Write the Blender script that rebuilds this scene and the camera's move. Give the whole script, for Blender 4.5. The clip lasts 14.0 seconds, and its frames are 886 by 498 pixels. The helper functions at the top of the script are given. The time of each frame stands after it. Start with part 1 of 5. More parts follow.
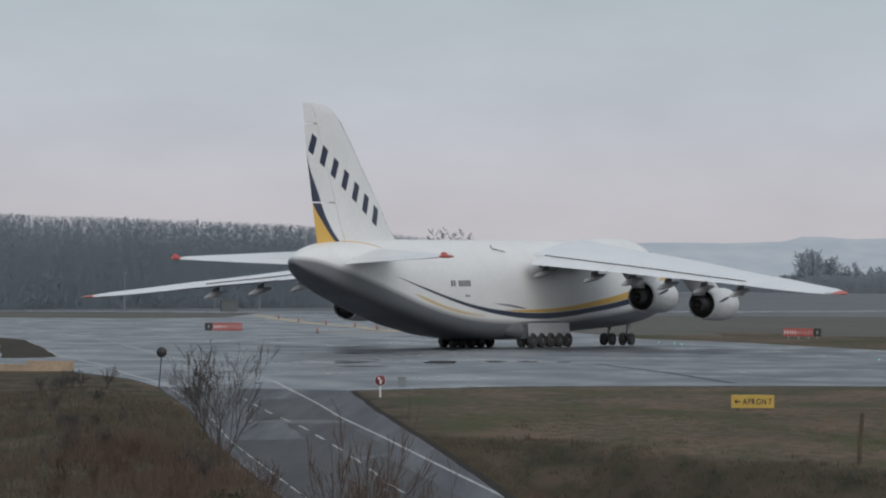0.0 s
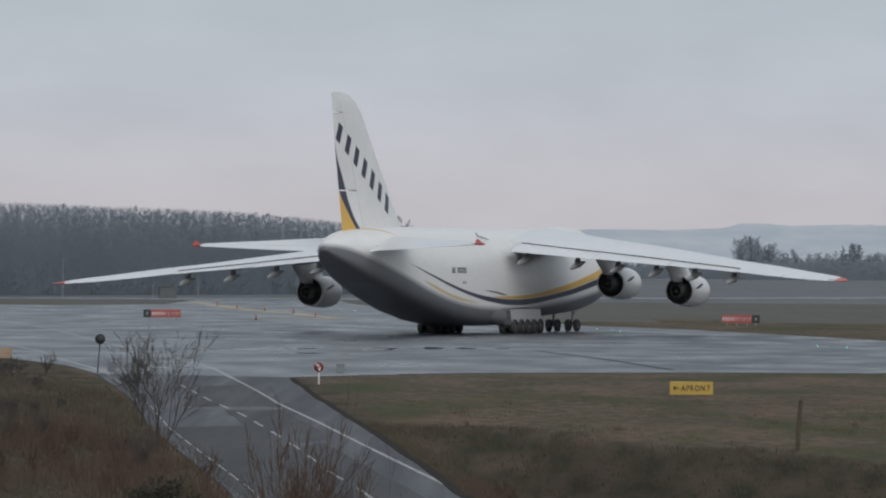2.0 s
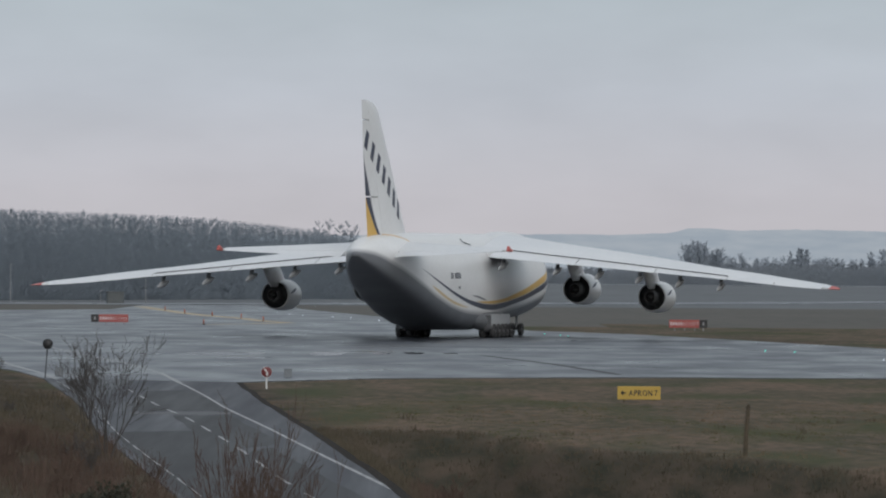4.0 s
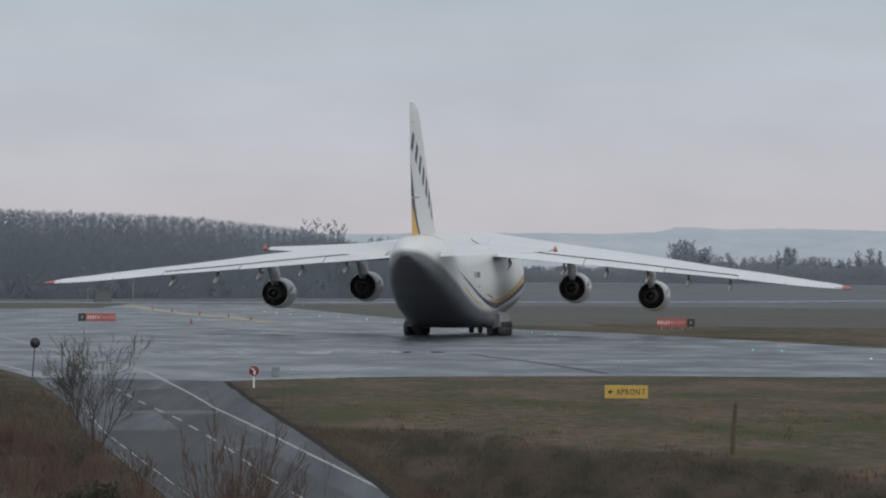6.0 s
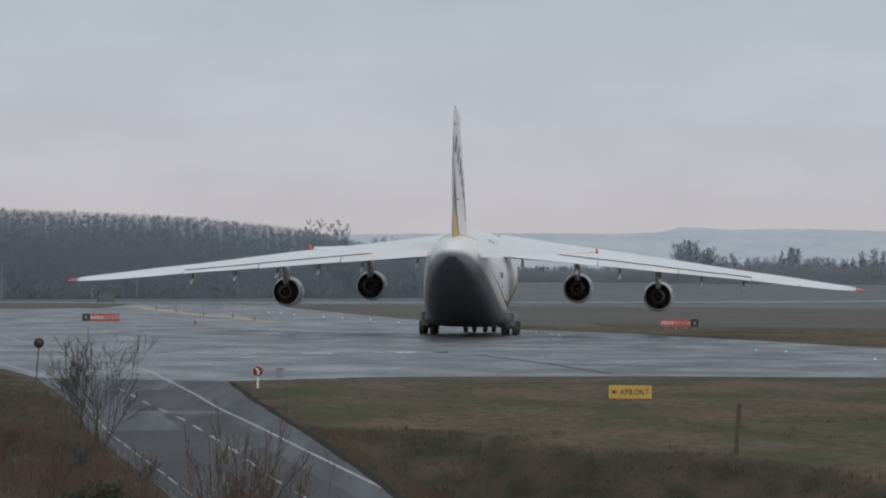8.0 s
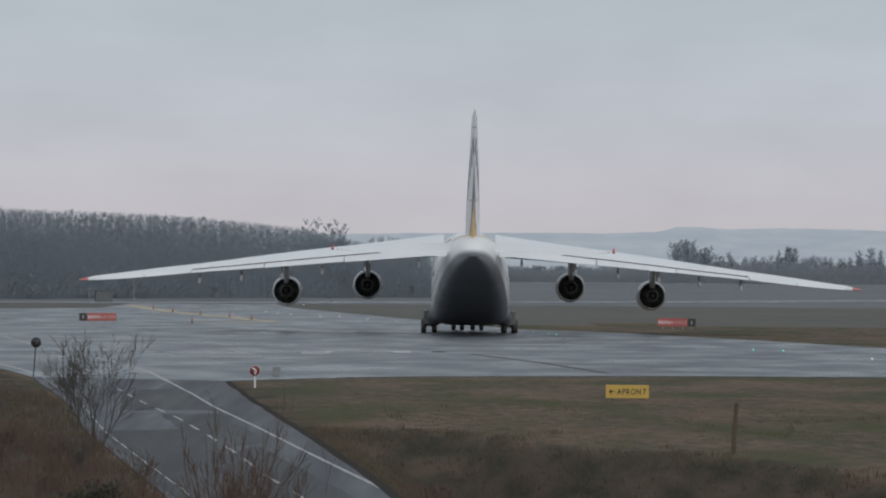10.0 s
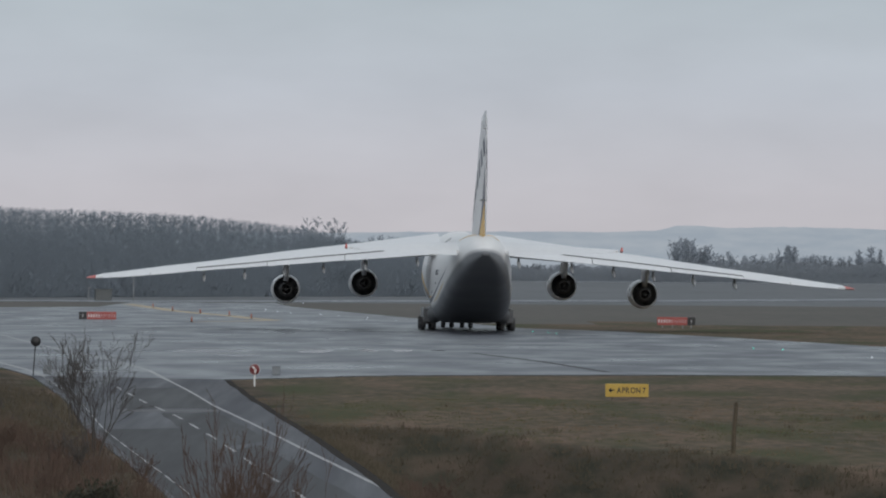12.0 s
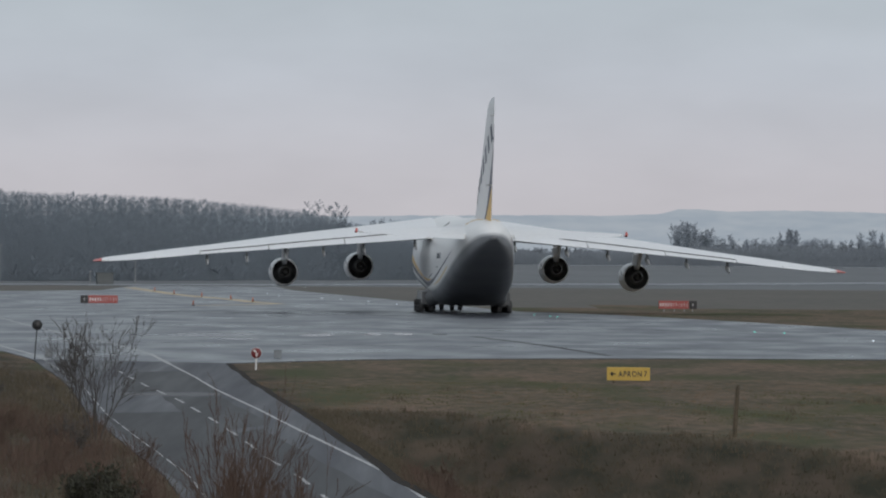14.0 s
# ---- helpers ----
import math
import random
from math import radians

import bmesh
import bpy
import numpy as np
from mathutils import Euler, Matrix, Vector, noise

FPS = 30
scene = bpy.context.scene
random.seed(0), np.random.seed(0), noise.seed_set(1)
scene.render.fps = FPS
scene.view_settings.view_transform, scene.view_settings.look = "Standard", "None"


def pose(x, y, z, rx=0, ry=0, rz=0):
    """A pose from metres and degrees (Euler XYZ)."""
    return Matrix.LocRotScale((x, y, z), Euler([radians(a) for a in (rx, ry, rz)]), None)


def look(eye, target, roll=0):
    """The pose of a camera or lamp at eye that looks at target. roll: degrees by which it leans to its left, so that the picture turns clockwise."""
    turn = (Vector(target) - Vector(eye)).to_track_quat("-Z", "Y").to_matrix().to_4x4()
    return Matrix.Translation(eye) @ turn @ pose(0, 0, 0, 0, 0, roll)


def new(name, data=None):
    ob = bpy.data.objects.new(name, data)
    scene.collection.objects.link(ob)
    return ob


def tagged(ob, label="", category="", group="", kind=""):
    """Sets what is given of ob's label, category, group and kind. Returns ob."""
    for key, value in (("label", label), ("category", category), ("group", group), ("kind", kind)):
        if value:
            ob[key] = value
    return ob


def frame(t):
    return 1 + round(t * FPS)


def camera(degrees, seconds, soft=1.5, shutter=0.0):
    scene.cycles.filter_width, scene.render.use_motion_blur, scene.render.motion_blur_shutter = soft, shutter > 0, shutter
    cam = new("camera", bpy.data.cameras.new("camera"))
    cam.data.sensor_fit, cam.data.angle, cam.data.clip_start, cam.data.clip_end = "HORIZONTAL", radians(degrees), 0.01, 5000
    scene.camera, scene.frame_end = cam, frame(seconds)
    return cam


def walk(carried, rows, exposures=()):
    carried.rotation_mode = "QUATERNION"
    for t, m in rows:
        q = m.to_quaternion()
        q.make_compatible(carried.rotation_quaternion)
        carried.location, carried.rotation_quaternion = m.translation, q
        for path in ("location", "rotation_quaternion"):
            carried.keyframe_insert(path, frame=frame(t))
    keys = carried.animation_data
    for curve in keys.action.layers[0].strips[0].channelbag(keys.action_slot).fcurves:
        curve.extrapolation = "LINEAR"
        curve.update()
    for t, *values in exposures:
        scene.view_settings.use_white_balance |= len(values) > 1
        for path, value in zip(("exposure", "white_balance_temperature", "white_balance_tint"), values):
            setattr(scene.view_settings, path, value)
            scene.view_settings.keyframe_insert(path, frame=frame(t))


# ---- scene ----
FIELD = 0.953  # the plan of the airfield below is drawn for an eye 6.61 m up and set to true size at the end
EYE = Vector((0.0, 0.0, 6.61 * FIELD))
ROLL = 0.417
cam = camera(8.01, 14.0, soft=2.1)
# seconds, turn to the left, tilt upwards
AIM = [
    (0.0, 0.6433, 0.2351), (0.5, 0.6433, 0.1021), (1.0, 0.6279, 0.0407), (1.5, 0.3364, 0.0919), (2.0, 0.0870, 0.1187),
    (2.5, 0.0102, 0.1277), (3.0, 0.0000, 0.1341), (3.5, -0.1650, 0.1507), (4.0, -0.3862, 0.1660), (6.5, -0.5013, 0.1558),
    (7.0, -0.4821, 0.1584), (7.5, -0.4694, 0.1584), (8.0, -0.4655, 0.1584), (10.5, -0.4949, 0.1507), (11.0, -0.4949, 0.1430),
    (11.5, -0.4719, 0.1430), (12.0, -0.4949, 0.1430), (12.5, -0.4949, 0.1430), (13.0, -0.4873, 0.1047), (13.5, -0.4821, 0.0254),
    (14.0, -0.4821, -0.0053)]


def aim(pan, tilt):
    a, b = radians(pan), radians(tilt)
    way = Vector((-math.sin(a) * math.cos(b), math.cos(a) * math.cos(b), math.sin(b)))
    return look(EYE, EYE + way * 100, ROLL)


walk(cam, [(t, aim(p, q)) for t, p, q in AIM])

# ---- light: an overcast winter sky ----
SUN_EL, SUN_AZ = radians(27), radians(165)
world = bpy.data.worlds.new("overcast")
scene.world = world
world.use_nodes = True
wn, wl = world.node_tree.nodes, world.node_tree.links
wn.clear()
w_out = wn.new("ShaderNodeOutputWorld")
w_bg = wn.new("ShaderNodeBackground")
w_sky = wn.new("ShaderNodeTexSky")
w_sky.sky_type, w_sky.sun_disc = "NISHITA", False
w_sky.sun_elevation, w_sky.sun_rotation = SUN_EL, SUN_AZ
w_sky.dust_density = 4.0
w_dim = wn.new("ShaderNodeVectorMath")
w_dim.operation = "SCALE"
w_dim.inputs["Scale"].default_value = 0.09
w_tc = wn.new("ShaderNodeTexCoord")
w_sep = wn.new("ShaderNodeSeparateXYZ")
w_ramp = wn.new("ShaderNodeValToRGB")
for el in range(3):
    w_ramp.color_ramp.elements.new(0.5)
for el, (p, c) in zip(w_ramp.color_ramp.elements, ((0.0, (0.555, 0.53, 0.56)), (0.012, (0.56, 0.55, 0.59)), (0.028, (0.52, 0.555, 0.615)),
                                                   (0.046, (0.46, 0.525, 0.575)), (1.0, (0.52, 0.56, 0.61)))):
    el.position, el.color = p, (*c, 1)
w_map = wn.new("ShaderNodeMapping")
w_map.inputs["Scale"].default_value = (28, 28, 80)
w_noise = wn.new("ShaderNodeTexNoise")
w_noise.inputs["Scale"].default_value, w_noise.inputs["Detail"].default_value = 1.0, 4.0
w_cl = wn.new("ShaderNodeMapRange")
w_cl.inputs["From Min"].default_value, w_cl.inputs["From Max"].default_value = 0.3, 0.7
w_cl.inputs["To Min"].default_value, w_cl.inputs["To Max"].default_value = 0.95, 1.05
w_mul = wn.new("ShaderNodeVectorMath")
w_mul.operation = "SCALE"
w_mix = wn.new("ShaderNodeMix")
w_mix.data_type = "RGBA"
w_mix.inputs["Factor"].default_value = 0.93
wl.new(w_tc.outputs["Generated"], w_sep.inputs[0])
wl.new(w_sep.outputs["Z"], w_ramp.inputs["Fac"])
wl.new(w_tc.outputs["Generated"], w_map.inputs["Vector"])
wl.new(w_map.outputs[0], w_noise.inputs["Vector"])
wl.new(w_noise.outputs["Fac"], w_cl.inputs["Value"])
wl.new(w_ramp.outputs["Color"], w_mul.inputs[0])
wl.new(w_cl.outputs["Result"], w_mul.inputs["Scale"])
wl.new(w_sky.outputs["Color"], w_dim.inputs[0])
wl.new(w_dim.outputs[0], w_mix.inputs["A"])
wl.new(w_mul.outputs[0], w_mix.inputs["B"])
wl.new(w_mix.outputs["Result"], w_bg.inputs["Color"])
w_bg.inputs["Strength"].default_value = 1.0
wl.new(w_bg.outputs[0], w_out.inputs["Surface"])

sun = new("sun", bpy.data.lights.new("sun", "SUN"))
sun.data.energy, sun.data.angle, sun.data.color = 1.15, radians(60), (1.0, 0.96, 0.92)
sun.matrix_world = look((math.sin(SUN_AZ) * math.cos(SUN_EL) * 100, math.cos(SUN_AZ) * math.cos(SUN_EL) * 100, math.sin(SUN_EL) * 100), (0, 0, 0))
scene.view_settings.exposure = 0.0


# ---- materials ----
def surface(name, base, other=None, rough=0.6, scale=2.0, fine=None, metal=0.0, bump=0.0, spread=0.5, stretch=(1, 1, 1), rough2=None, coat=0.0, glow=0.0):
    """Two colours blended by a coarse and a fine noise, with relief and an uneven gloss."""
    m = bpy.data.materials.new(name)
    m.use_nodes = True
    n, l = m.node_tree.nodes, m.node_tree.links
    b = n["Principled BSDF"]
    other = other or tuple(c * 0.8 for c in base)
    tc = n.new("ShaderNodeTexCoord")
    mp = n.new("ShaderNodeMapping")
    mp.inputs["Scale"].default_value = stretch
    l.new(tc.outputs["Object"], mp.inputs["Vector"])
    n1, n2 = n.new("ShaderNodeTexNoise"), n.new("ShaderNodeTexNoise")
    n1.inputs["Scale"].default_value, n1.inputs["Detail"].default_value = scale, 5
    n2.inputs["Scale"].default_value, n2.inputs["Detail"].default_value = fine or scale * 12, 4
    for q in (n1, n2):
        l.new(mp.outputs[0], q.inputs["Vector"])
    add = n.new("ShaderNodeMath")
    add.operation = "ADD"
    l.new(n1.outputs["Fac"], add.inputs[0])
    l.new(n2.outputs["Fac"], add.inputs[1])
    r = n.new("ShaderNodeMapRange")
    r.inputs["From Min"].default_value, r.inputs["From Max"].default_value = 1 - 0.3 * spread - 0.1, 1 + 0.3 * spread + 0.1
    l.new(add.outputs[0], r.inputs["Value"])
    mix = n.new("ShaderNodeMix")
    mix.data_type = "RGBA"
    mix.inputs["A"].default_value, mix.inputs["B"].default_value = (*other, 1), (*base, 1)
    l.new(r.outputs["Result"], mix.inputs["Factor"])
    l.new(mix.outputs["Result"], b.inputs["Base Color"])
    rr = n.new("ShaderNodeMapRange")
    rr.inputs["To Min"].default_value, rr.inputs["To Max"].default_value = rough, rough2 if rough2 is not None else min(1, rough + 0.12)
    rr.inputs["From Min"].default_value, rr.inputs["From Max"].default_value = 0.35, 0.65
    l.new(n1.outputs["Fac"], rr.inputs["Value"])
    l.new(rr.outputs["Result"], b.inputs["Roughness"])
    b.inputs["Metallic"].default_value = metal
    b.inputs["Coat Weight"].default_value = coat
    if rough >= 0.9:
        b.inputs["Specular IOR Level"].default_value = 0.08
    if bump:
        bp = n.new("ShaderNodeBump")
        bp.inputs["Strength"].default_value, bp.inputs["Distance"].default_value = 0.6, bump
        l.new(n2.outputs["Fac"], bp.inputs["Height"])
        l.new(bp.outputs[0], b.inputs["Normal"])
    if glow:
        l.new(mix.outputs["Result"], b.inputs["Emission Color"])
        b.inputs["Emission Strength"].default_value = glow
    return m


def emitter(name, colour, strength):
    m = bpy.data.materials.new(name)
    m.use_nodes = True
    b = m.node_tree.nodes["Principled BSDF"]
    b.inputs["Base Color"].default_value = (*colour, 1)
    b.inputs["Emission Color"].default_value = (*colour, 1)
    b.inputs["Emission Strength"].default_value = strength
    return m


NAVY, YELLOW, WHITE, BELLY = (0.028, 0.037, 0.072), (0.70, 0.43, 0.10), (0.80, 0.80, 0.80), (0.158, 0.167, 0.182)


def livery(name, lo, hi, bands, rough=0.38):
    """White paint with bands whose edges are curves along the body: (lower curve, upper curve, colour), as (x, z) points."""
    m = surface(name, WHITE, (0.74, 0.74, 0.735), rough, 0.25, 3.0, coat=0.15)
    n, l = m.node_tree.nodes, m.node_tree.links
    b = n["Principled BSDF"]
    colour = b.inputs["Base Color"].links[0].from_socket
    tc = n.new("ShaderNodeTexCoord")
    sp = n.new("ShaderNodeSeparateXYZ")
    l.new(tc.outputs["Object"], sp.inputs[0])
    mx = n.new("ShaderNodeMapRange")
    mx.inputs["From Min"].default_value, mx.inputs["From Max"].default_value = lo, hi
    l.new(sp.outputs["X"], mx.inputs["Value"])

    def above(curve, soft):
        cr = n.new("ShaderNodeFloatCurve")
        pts = cr.mapping.curves[0].points
        q = [((x - lo) / (hi - lo), z / 25) for x, z in curve]
        for k, (x, z) in enumerate(q):
            if k < 2:
                pts[k].location = (x, z)
            else:
                pts.new(x, z)
        cr.mapping.use_clip = False
        cr.mapping.update()
        l.new(mx.outputs["Result"], cr.inputs["Value"])
        d = n.new("ShaderNodeMath")
        d.operation = "MULTIPLY_ADD"
        l.new(cr.outputs[0], d.inputs[0])
        d.inputs[1].default_value = -25
        l.new(sp.outputs["Z"], d.inputs[2])
        e = n.new("ShaderNodeMapRange")
        e.inputs["From Min"].default_value, e.inputs["From Max"].default_value = -soft, soft
        l.new(d.outputs[0], e.inputs["Value"])
        return e.outputs["Result"]

    for low, high, paint, soft in bands:
        f = None
        if low:
            f = above(low, soft)
        if high:
            inv = n.new("ShaderNodeMath")
            inv.operation = "SUBTRACT"
            inv.inputs[0].default_value = 1
            l.new(above(high, soft), inv.inputs[1])
            if f:
                mu = n.new("ShaderNodeMath")
                mu.operation = "MULTIPLY"
                l.new(f, mu.inputs[0])
                l.new(inv.outputs[0], mu.inputs[1])
                f = mu.outputs[0]
            else:
                f = inv.outputs[0]
        mix = n.new("ShaderNodeMix")
        mix.data_type = "RGBA"
        mix.inputs["B"].default_value = (*paint, 1)
        l.new(f, mix.inputs["Factor"])
        l.new(colour, mix.inputs["A"])
        colour = mix.outputs["Result"]
    l.new(colour, b.inputs["Base Color"])
    return m


M_BODY = livery("fuselage_paint", -30, 45, [
    (None, [(-30, 8.6), (-28, 8.15), (-25, 7.65), (-22, 6.95), (-18, 6.0), (-14, 5.02), (-10, 4.08), (-5, 3.22), (0, 2.75), (4, 2.6), (9.9, 2.45), (15.5, 2.5), (21.2, 2.85), (28.7, 3.4), (45, 5.5)], BELLY, 0.26),
    ([(-30, 9), (-14.9, 6.45), (-10.4, 5.4), (-5.8, 4.42), (-0.8, 3.6), (4.5, 3.05), (9.9, 2.8), (15.5, 2.9), (21.2, 3.3), (28.7, 4.0), (45, 6.5)],
     [(-30, 8.2), (-14.9, 6.45), (-10.4, 5.56), (-5.8, 4.66), (-0.8, 3.92), (4.5, 3.5), (9.9, 3.32), (15.5, 3.42), (21.2, 3.78), (28.7, 4.55), (45, 7.2)], NAVY, 0.03),
    ([(-30, 9), (3, 3.7), (5, 3.52), (9.9, 3.36), (15.5, 3.46), (21.2, 3.82), (28.7, 4.6), (45, 7.3)],
     [(-30, 8.5), (3, 3.6), (5, 3.6), (9.9, 3.62), (15.5, 3.8), (21.2, 4.3), (28.7, 5.2), (45, 8.2)], YELLOW, 0.03),
    ([(-30, 9), (-12.5, 5.2), (-10.8, 4.65), (-6.7, 3.72), (-2.8, 3.22), (1, 3.1), (45, 9)],
     [(-30, 8), (-12.5, 5.1), (-10.8, 4.83), (-6.7, 3.95), (-2.8, 3.40), (1, 3.05), (45, 0)], (0.62, 0.47, 0.24), 0.08),
    ([(-30, 9), (1.5, 4.2), (4.5, 3.93), (8.0, 3.70), (45, 9)], [(-30, 8), (1.5, 4.18), (4.5, 4.06), (8.0, 3.72), (45, 0)], NAVY, 0.03)])
M_FIN = livery("fin_paint", -30, -5, [
    (None, [(-30, 25), (-25.6, 18.2), (-25.1, 17.2), (-24.6, 15.7), (-23.2, 13.4), (-21.9, 11.3), (-19.6, 9.2), (-17, 8.0), (-5, 5)], NAVY, 0.04),
    (None, [(-30, 20), (-24.6, 13.8), (-24.0, 12.6), (-22.4, 10.9), (-20.3, 9.2), (-18, 8.0), (-5, 5)], YELLOW, 0.04)])
M_WING = surface("wing_paint", (0.78, 0.79, 0.80), (0.70, 0.71, 0.73), 0.35, 0.3, 3.0, coat=0.2)
# Grey underside paint, its colour darkened for the shade below wing and tailplane.
M_WINGLOW = surface("underside_grey_with_shade", (0.185, 0.193, 0.207), (0.145, 0.152, 0.163), 0.5, 0.4, 5.0)
M_SEAM = surface("panel_gap", (0.05, 0.05, 0.055), None, 0.7)
M_RED = surface("red_tip_paint", (0.56, 0.11, 0.09), (0.46, 0.09, 0.075), 0.4, 1.0)
M_COWL = surface("cowl_paint", (0.76, 0.76, 0.76), (0.6, 0.6, 0.6), 0.35, 0.8, 8.0, coat=0.2)
M_DUCT = surface("sooty_metal", (0.13, 0.132, 0.138), (0.09, 0.09, 0.095), 0.55, 2.0, metal=0.4)
M_CORE = surface("hot_section_metal", (0.135, 0.132, 0.130), (0.09, 0.09, 0.09), 0.6, 3.0, metal=0.5)
M_TYRE = surface("tyre_rubber", (0.050, 0.051, 0.054), (0.038, 0.038, 0.040), 0.75, 6.0, bump=0.01)
M_RIM = surface("wheel_rim_grey", (0.10, 0.10, 0.106), (0.07, 0.07, 0.07), 0.45, 5.0, metal=0.5)
M_STRUT = surface("gear_leg_grey", (0.30, 0.31, 0.32), (0.18, 0.18, 0.19), 0.45, 3.0, metal=0.3)
M_YSTRIPE = surface("yellow_paint", YELLOW, (0.62, 0.36, 0.06), 0.4, 1.0)
M_NAVY = surface("navy_paint", NAVY, (0.016, 0.022, 0.055), 0.4, 1.0)
M_GREYMARK = surface("grey_marking", (0.10, 0.11, 0.13), None, 0.5)
M_GLASS = surface("dark_glass", (0.02, 0.025, 0.03), None, 0.08)


# ---- mesh helpers ----
def mesh_of(name, verts, faces, mats, smooth=False, index=None):
    me = bpy.data.meshes.new(name)
    me.from_pydata([tuple(map(float, v)) for v in verts], [], faces)
    for m in (mats if isinstance(mats, (list, tuple)) else [mats]):
        me.materials.append(m)
    if index:
        me.polygons.foreach_set("material_index", index)
    if smooth:
        me.polygons.foreach_set("use_smooth", [True] * len(me.polygons))
    me.validate()
    me.update()
    return me


def part(name, me, parent, label="", m=None):
    ob = new(name, me)
    ob.parent = parent
    if m is not None:
        ob.matrix_basis = m
    if label:
        ob["label"] = label
    return ob


def empty(name, m, label, category, group="", kind=""):
    ob = new(name)
    ob.matrix_basis = m
    return tagged(ob, label, category, group, kind)


def loft(rings, close=True, caps=True):
    """Faces through rings of equal length."""
    v, f, n = [], [], len(rings[0])
    for r in rings:
        v += r
    for i in range(len(rings) - 1):
        for j in range(n if close else n - 1):
            k = (j + 1) % n
            f.append((i * n + j, i * n + k, (i + 1) * n + k, (i + 1) * n + j))
    if caps:
        f.append(tuple(range(n))[::-1])
        f.append(tuple(range((len(rings) - 1) * n, len(rings) * n)))
    return v, f


def bevelled(name, size, mat, bevel=0.02, centre=(0, 0, 0)):
    bm = bmesh.new()
    bmesh.ops.create_cube(bm, size=1, matrix=Matrix.Translation(centre) @ Matrix.Diagonal((*size, 1)))
    if bevel:
        bmesh.ops.bevel(bm, geom=bm.edges[:], offset=min(bevel, min(size) * 0.4), segments=2, affect="EDGES", profile=0.6)
    me = bpy.data.meshes.new(name)
    bm.to_mesh(me)
    bm.free()
    me.materials.append(mat)
    return me


def lathe(profile, n, axis="x", mat=None, name="turned"):
    """profile: (along, radius) pairs, closed into a solid of revolution."""
    rings = []
    for a, r in profile:
        ring = []
        for j in range(n):
            t = 2 * math.pi * j / n
            p = (a, r * math.cos(t), r * math.sin(t)) if axis == "x" else ((r * math.cos(t), a, r * math.sin(t)) if axis == "y" else (r * math.cos(t), r * math.sin(t), a))
            ring.append(p)
        rings.append(ring)
    v, f = loft(rings, True, profile[0] != profile[-1])
    return mesh_of(name, v, f, mat, True)


def rod(p, q, r0, r1, n=5):
    """Vertices and faces of a tapered rod."""
    p, q = Vector(p), Vector(q)
    d = (q - p).normalized()
    a = d.orthogonal().normalized()
    b = d.cross(a)
    v = [tuple(c + (a * math.cos(t) + b * math.sin(t)) * r) for c, r in ((p, r0), (q, r1)) for t in (2 * math.pi * j / n for j in range(n))]
    f = [(j, (j + 1) % n, n + (j + 1) % n, n + j) for j in range(n)] + [tuple(range(n))[::-1], tuple(range(n, 2 * n))]
    return v, f


def joined(pieces):
    v, f = [], []
    for pv, pf in pieces:
        o = len(v)
        v += pv
        f += [tuple(i + o for i in q) for q in pf]
    return v, f


def smooth_step(a, b, x):
    t = min(1, max(0, (x - a) / (b - a)))
    return t * t * (3 - 2 * t)


# ---- ground ----
M_GRASS = surface("winter_grass", (0.150, 0.108, 0.080), (0.070, 0.066, 0.044), 0.95, 0.16, 1.6, bump=0.2, spread=0.25, stretch=(1, 0.22, 1))


def green_patches(m):
    """Wide soft patches where green winter grass shows through the dead straw."""
    n, l = m.node_tree.nodes, m.node_tree.links
    b = n["Principled BSDF"]
    colour = b.inputs["Base Color"].links[0].from_socket
    tc, mp, ns, rg, mix = (n.new("ShaderNode" + k) for k in ("TexCoord", "Mapping", "TexNoise", "MapRange", "Mix"))
    mp.inputs["Scale"].default_value = (0.13, 0.028, 1)
    mp.inputs["Location"].default_value = (0.75, 0.0, 0)
    ns.inputs["Scale"].default_value, ns.inputs["Detail"].default_value = 1.0, 6
    rg.inputs["From Min"].default_value, rg.inputs["From Max"].default_value = 0.50, 0.62
    rg.inputs["To Max"].default_value = 0.85
    mix.data_type = "RGBA"
    mix.inputs["B"].default_value = (0.060, 0.068, 0.034, 1)
    l.new(tc.outputs["Object"], mp.inputs["Vector"])
    l.new(mp.outputs[0], ns.inputs["Vector"])
    l.new(ns.outputs["Fac"], rg.inputs["Value"])
    l.new(rg.outputs["Result"], mix.inputs["Factor"])
    l.new(colour, mix.inputs["A"])
    l.new(mix.outputs["Result"], b.inputs["Base Color"])


green_patches(M_GRASS)


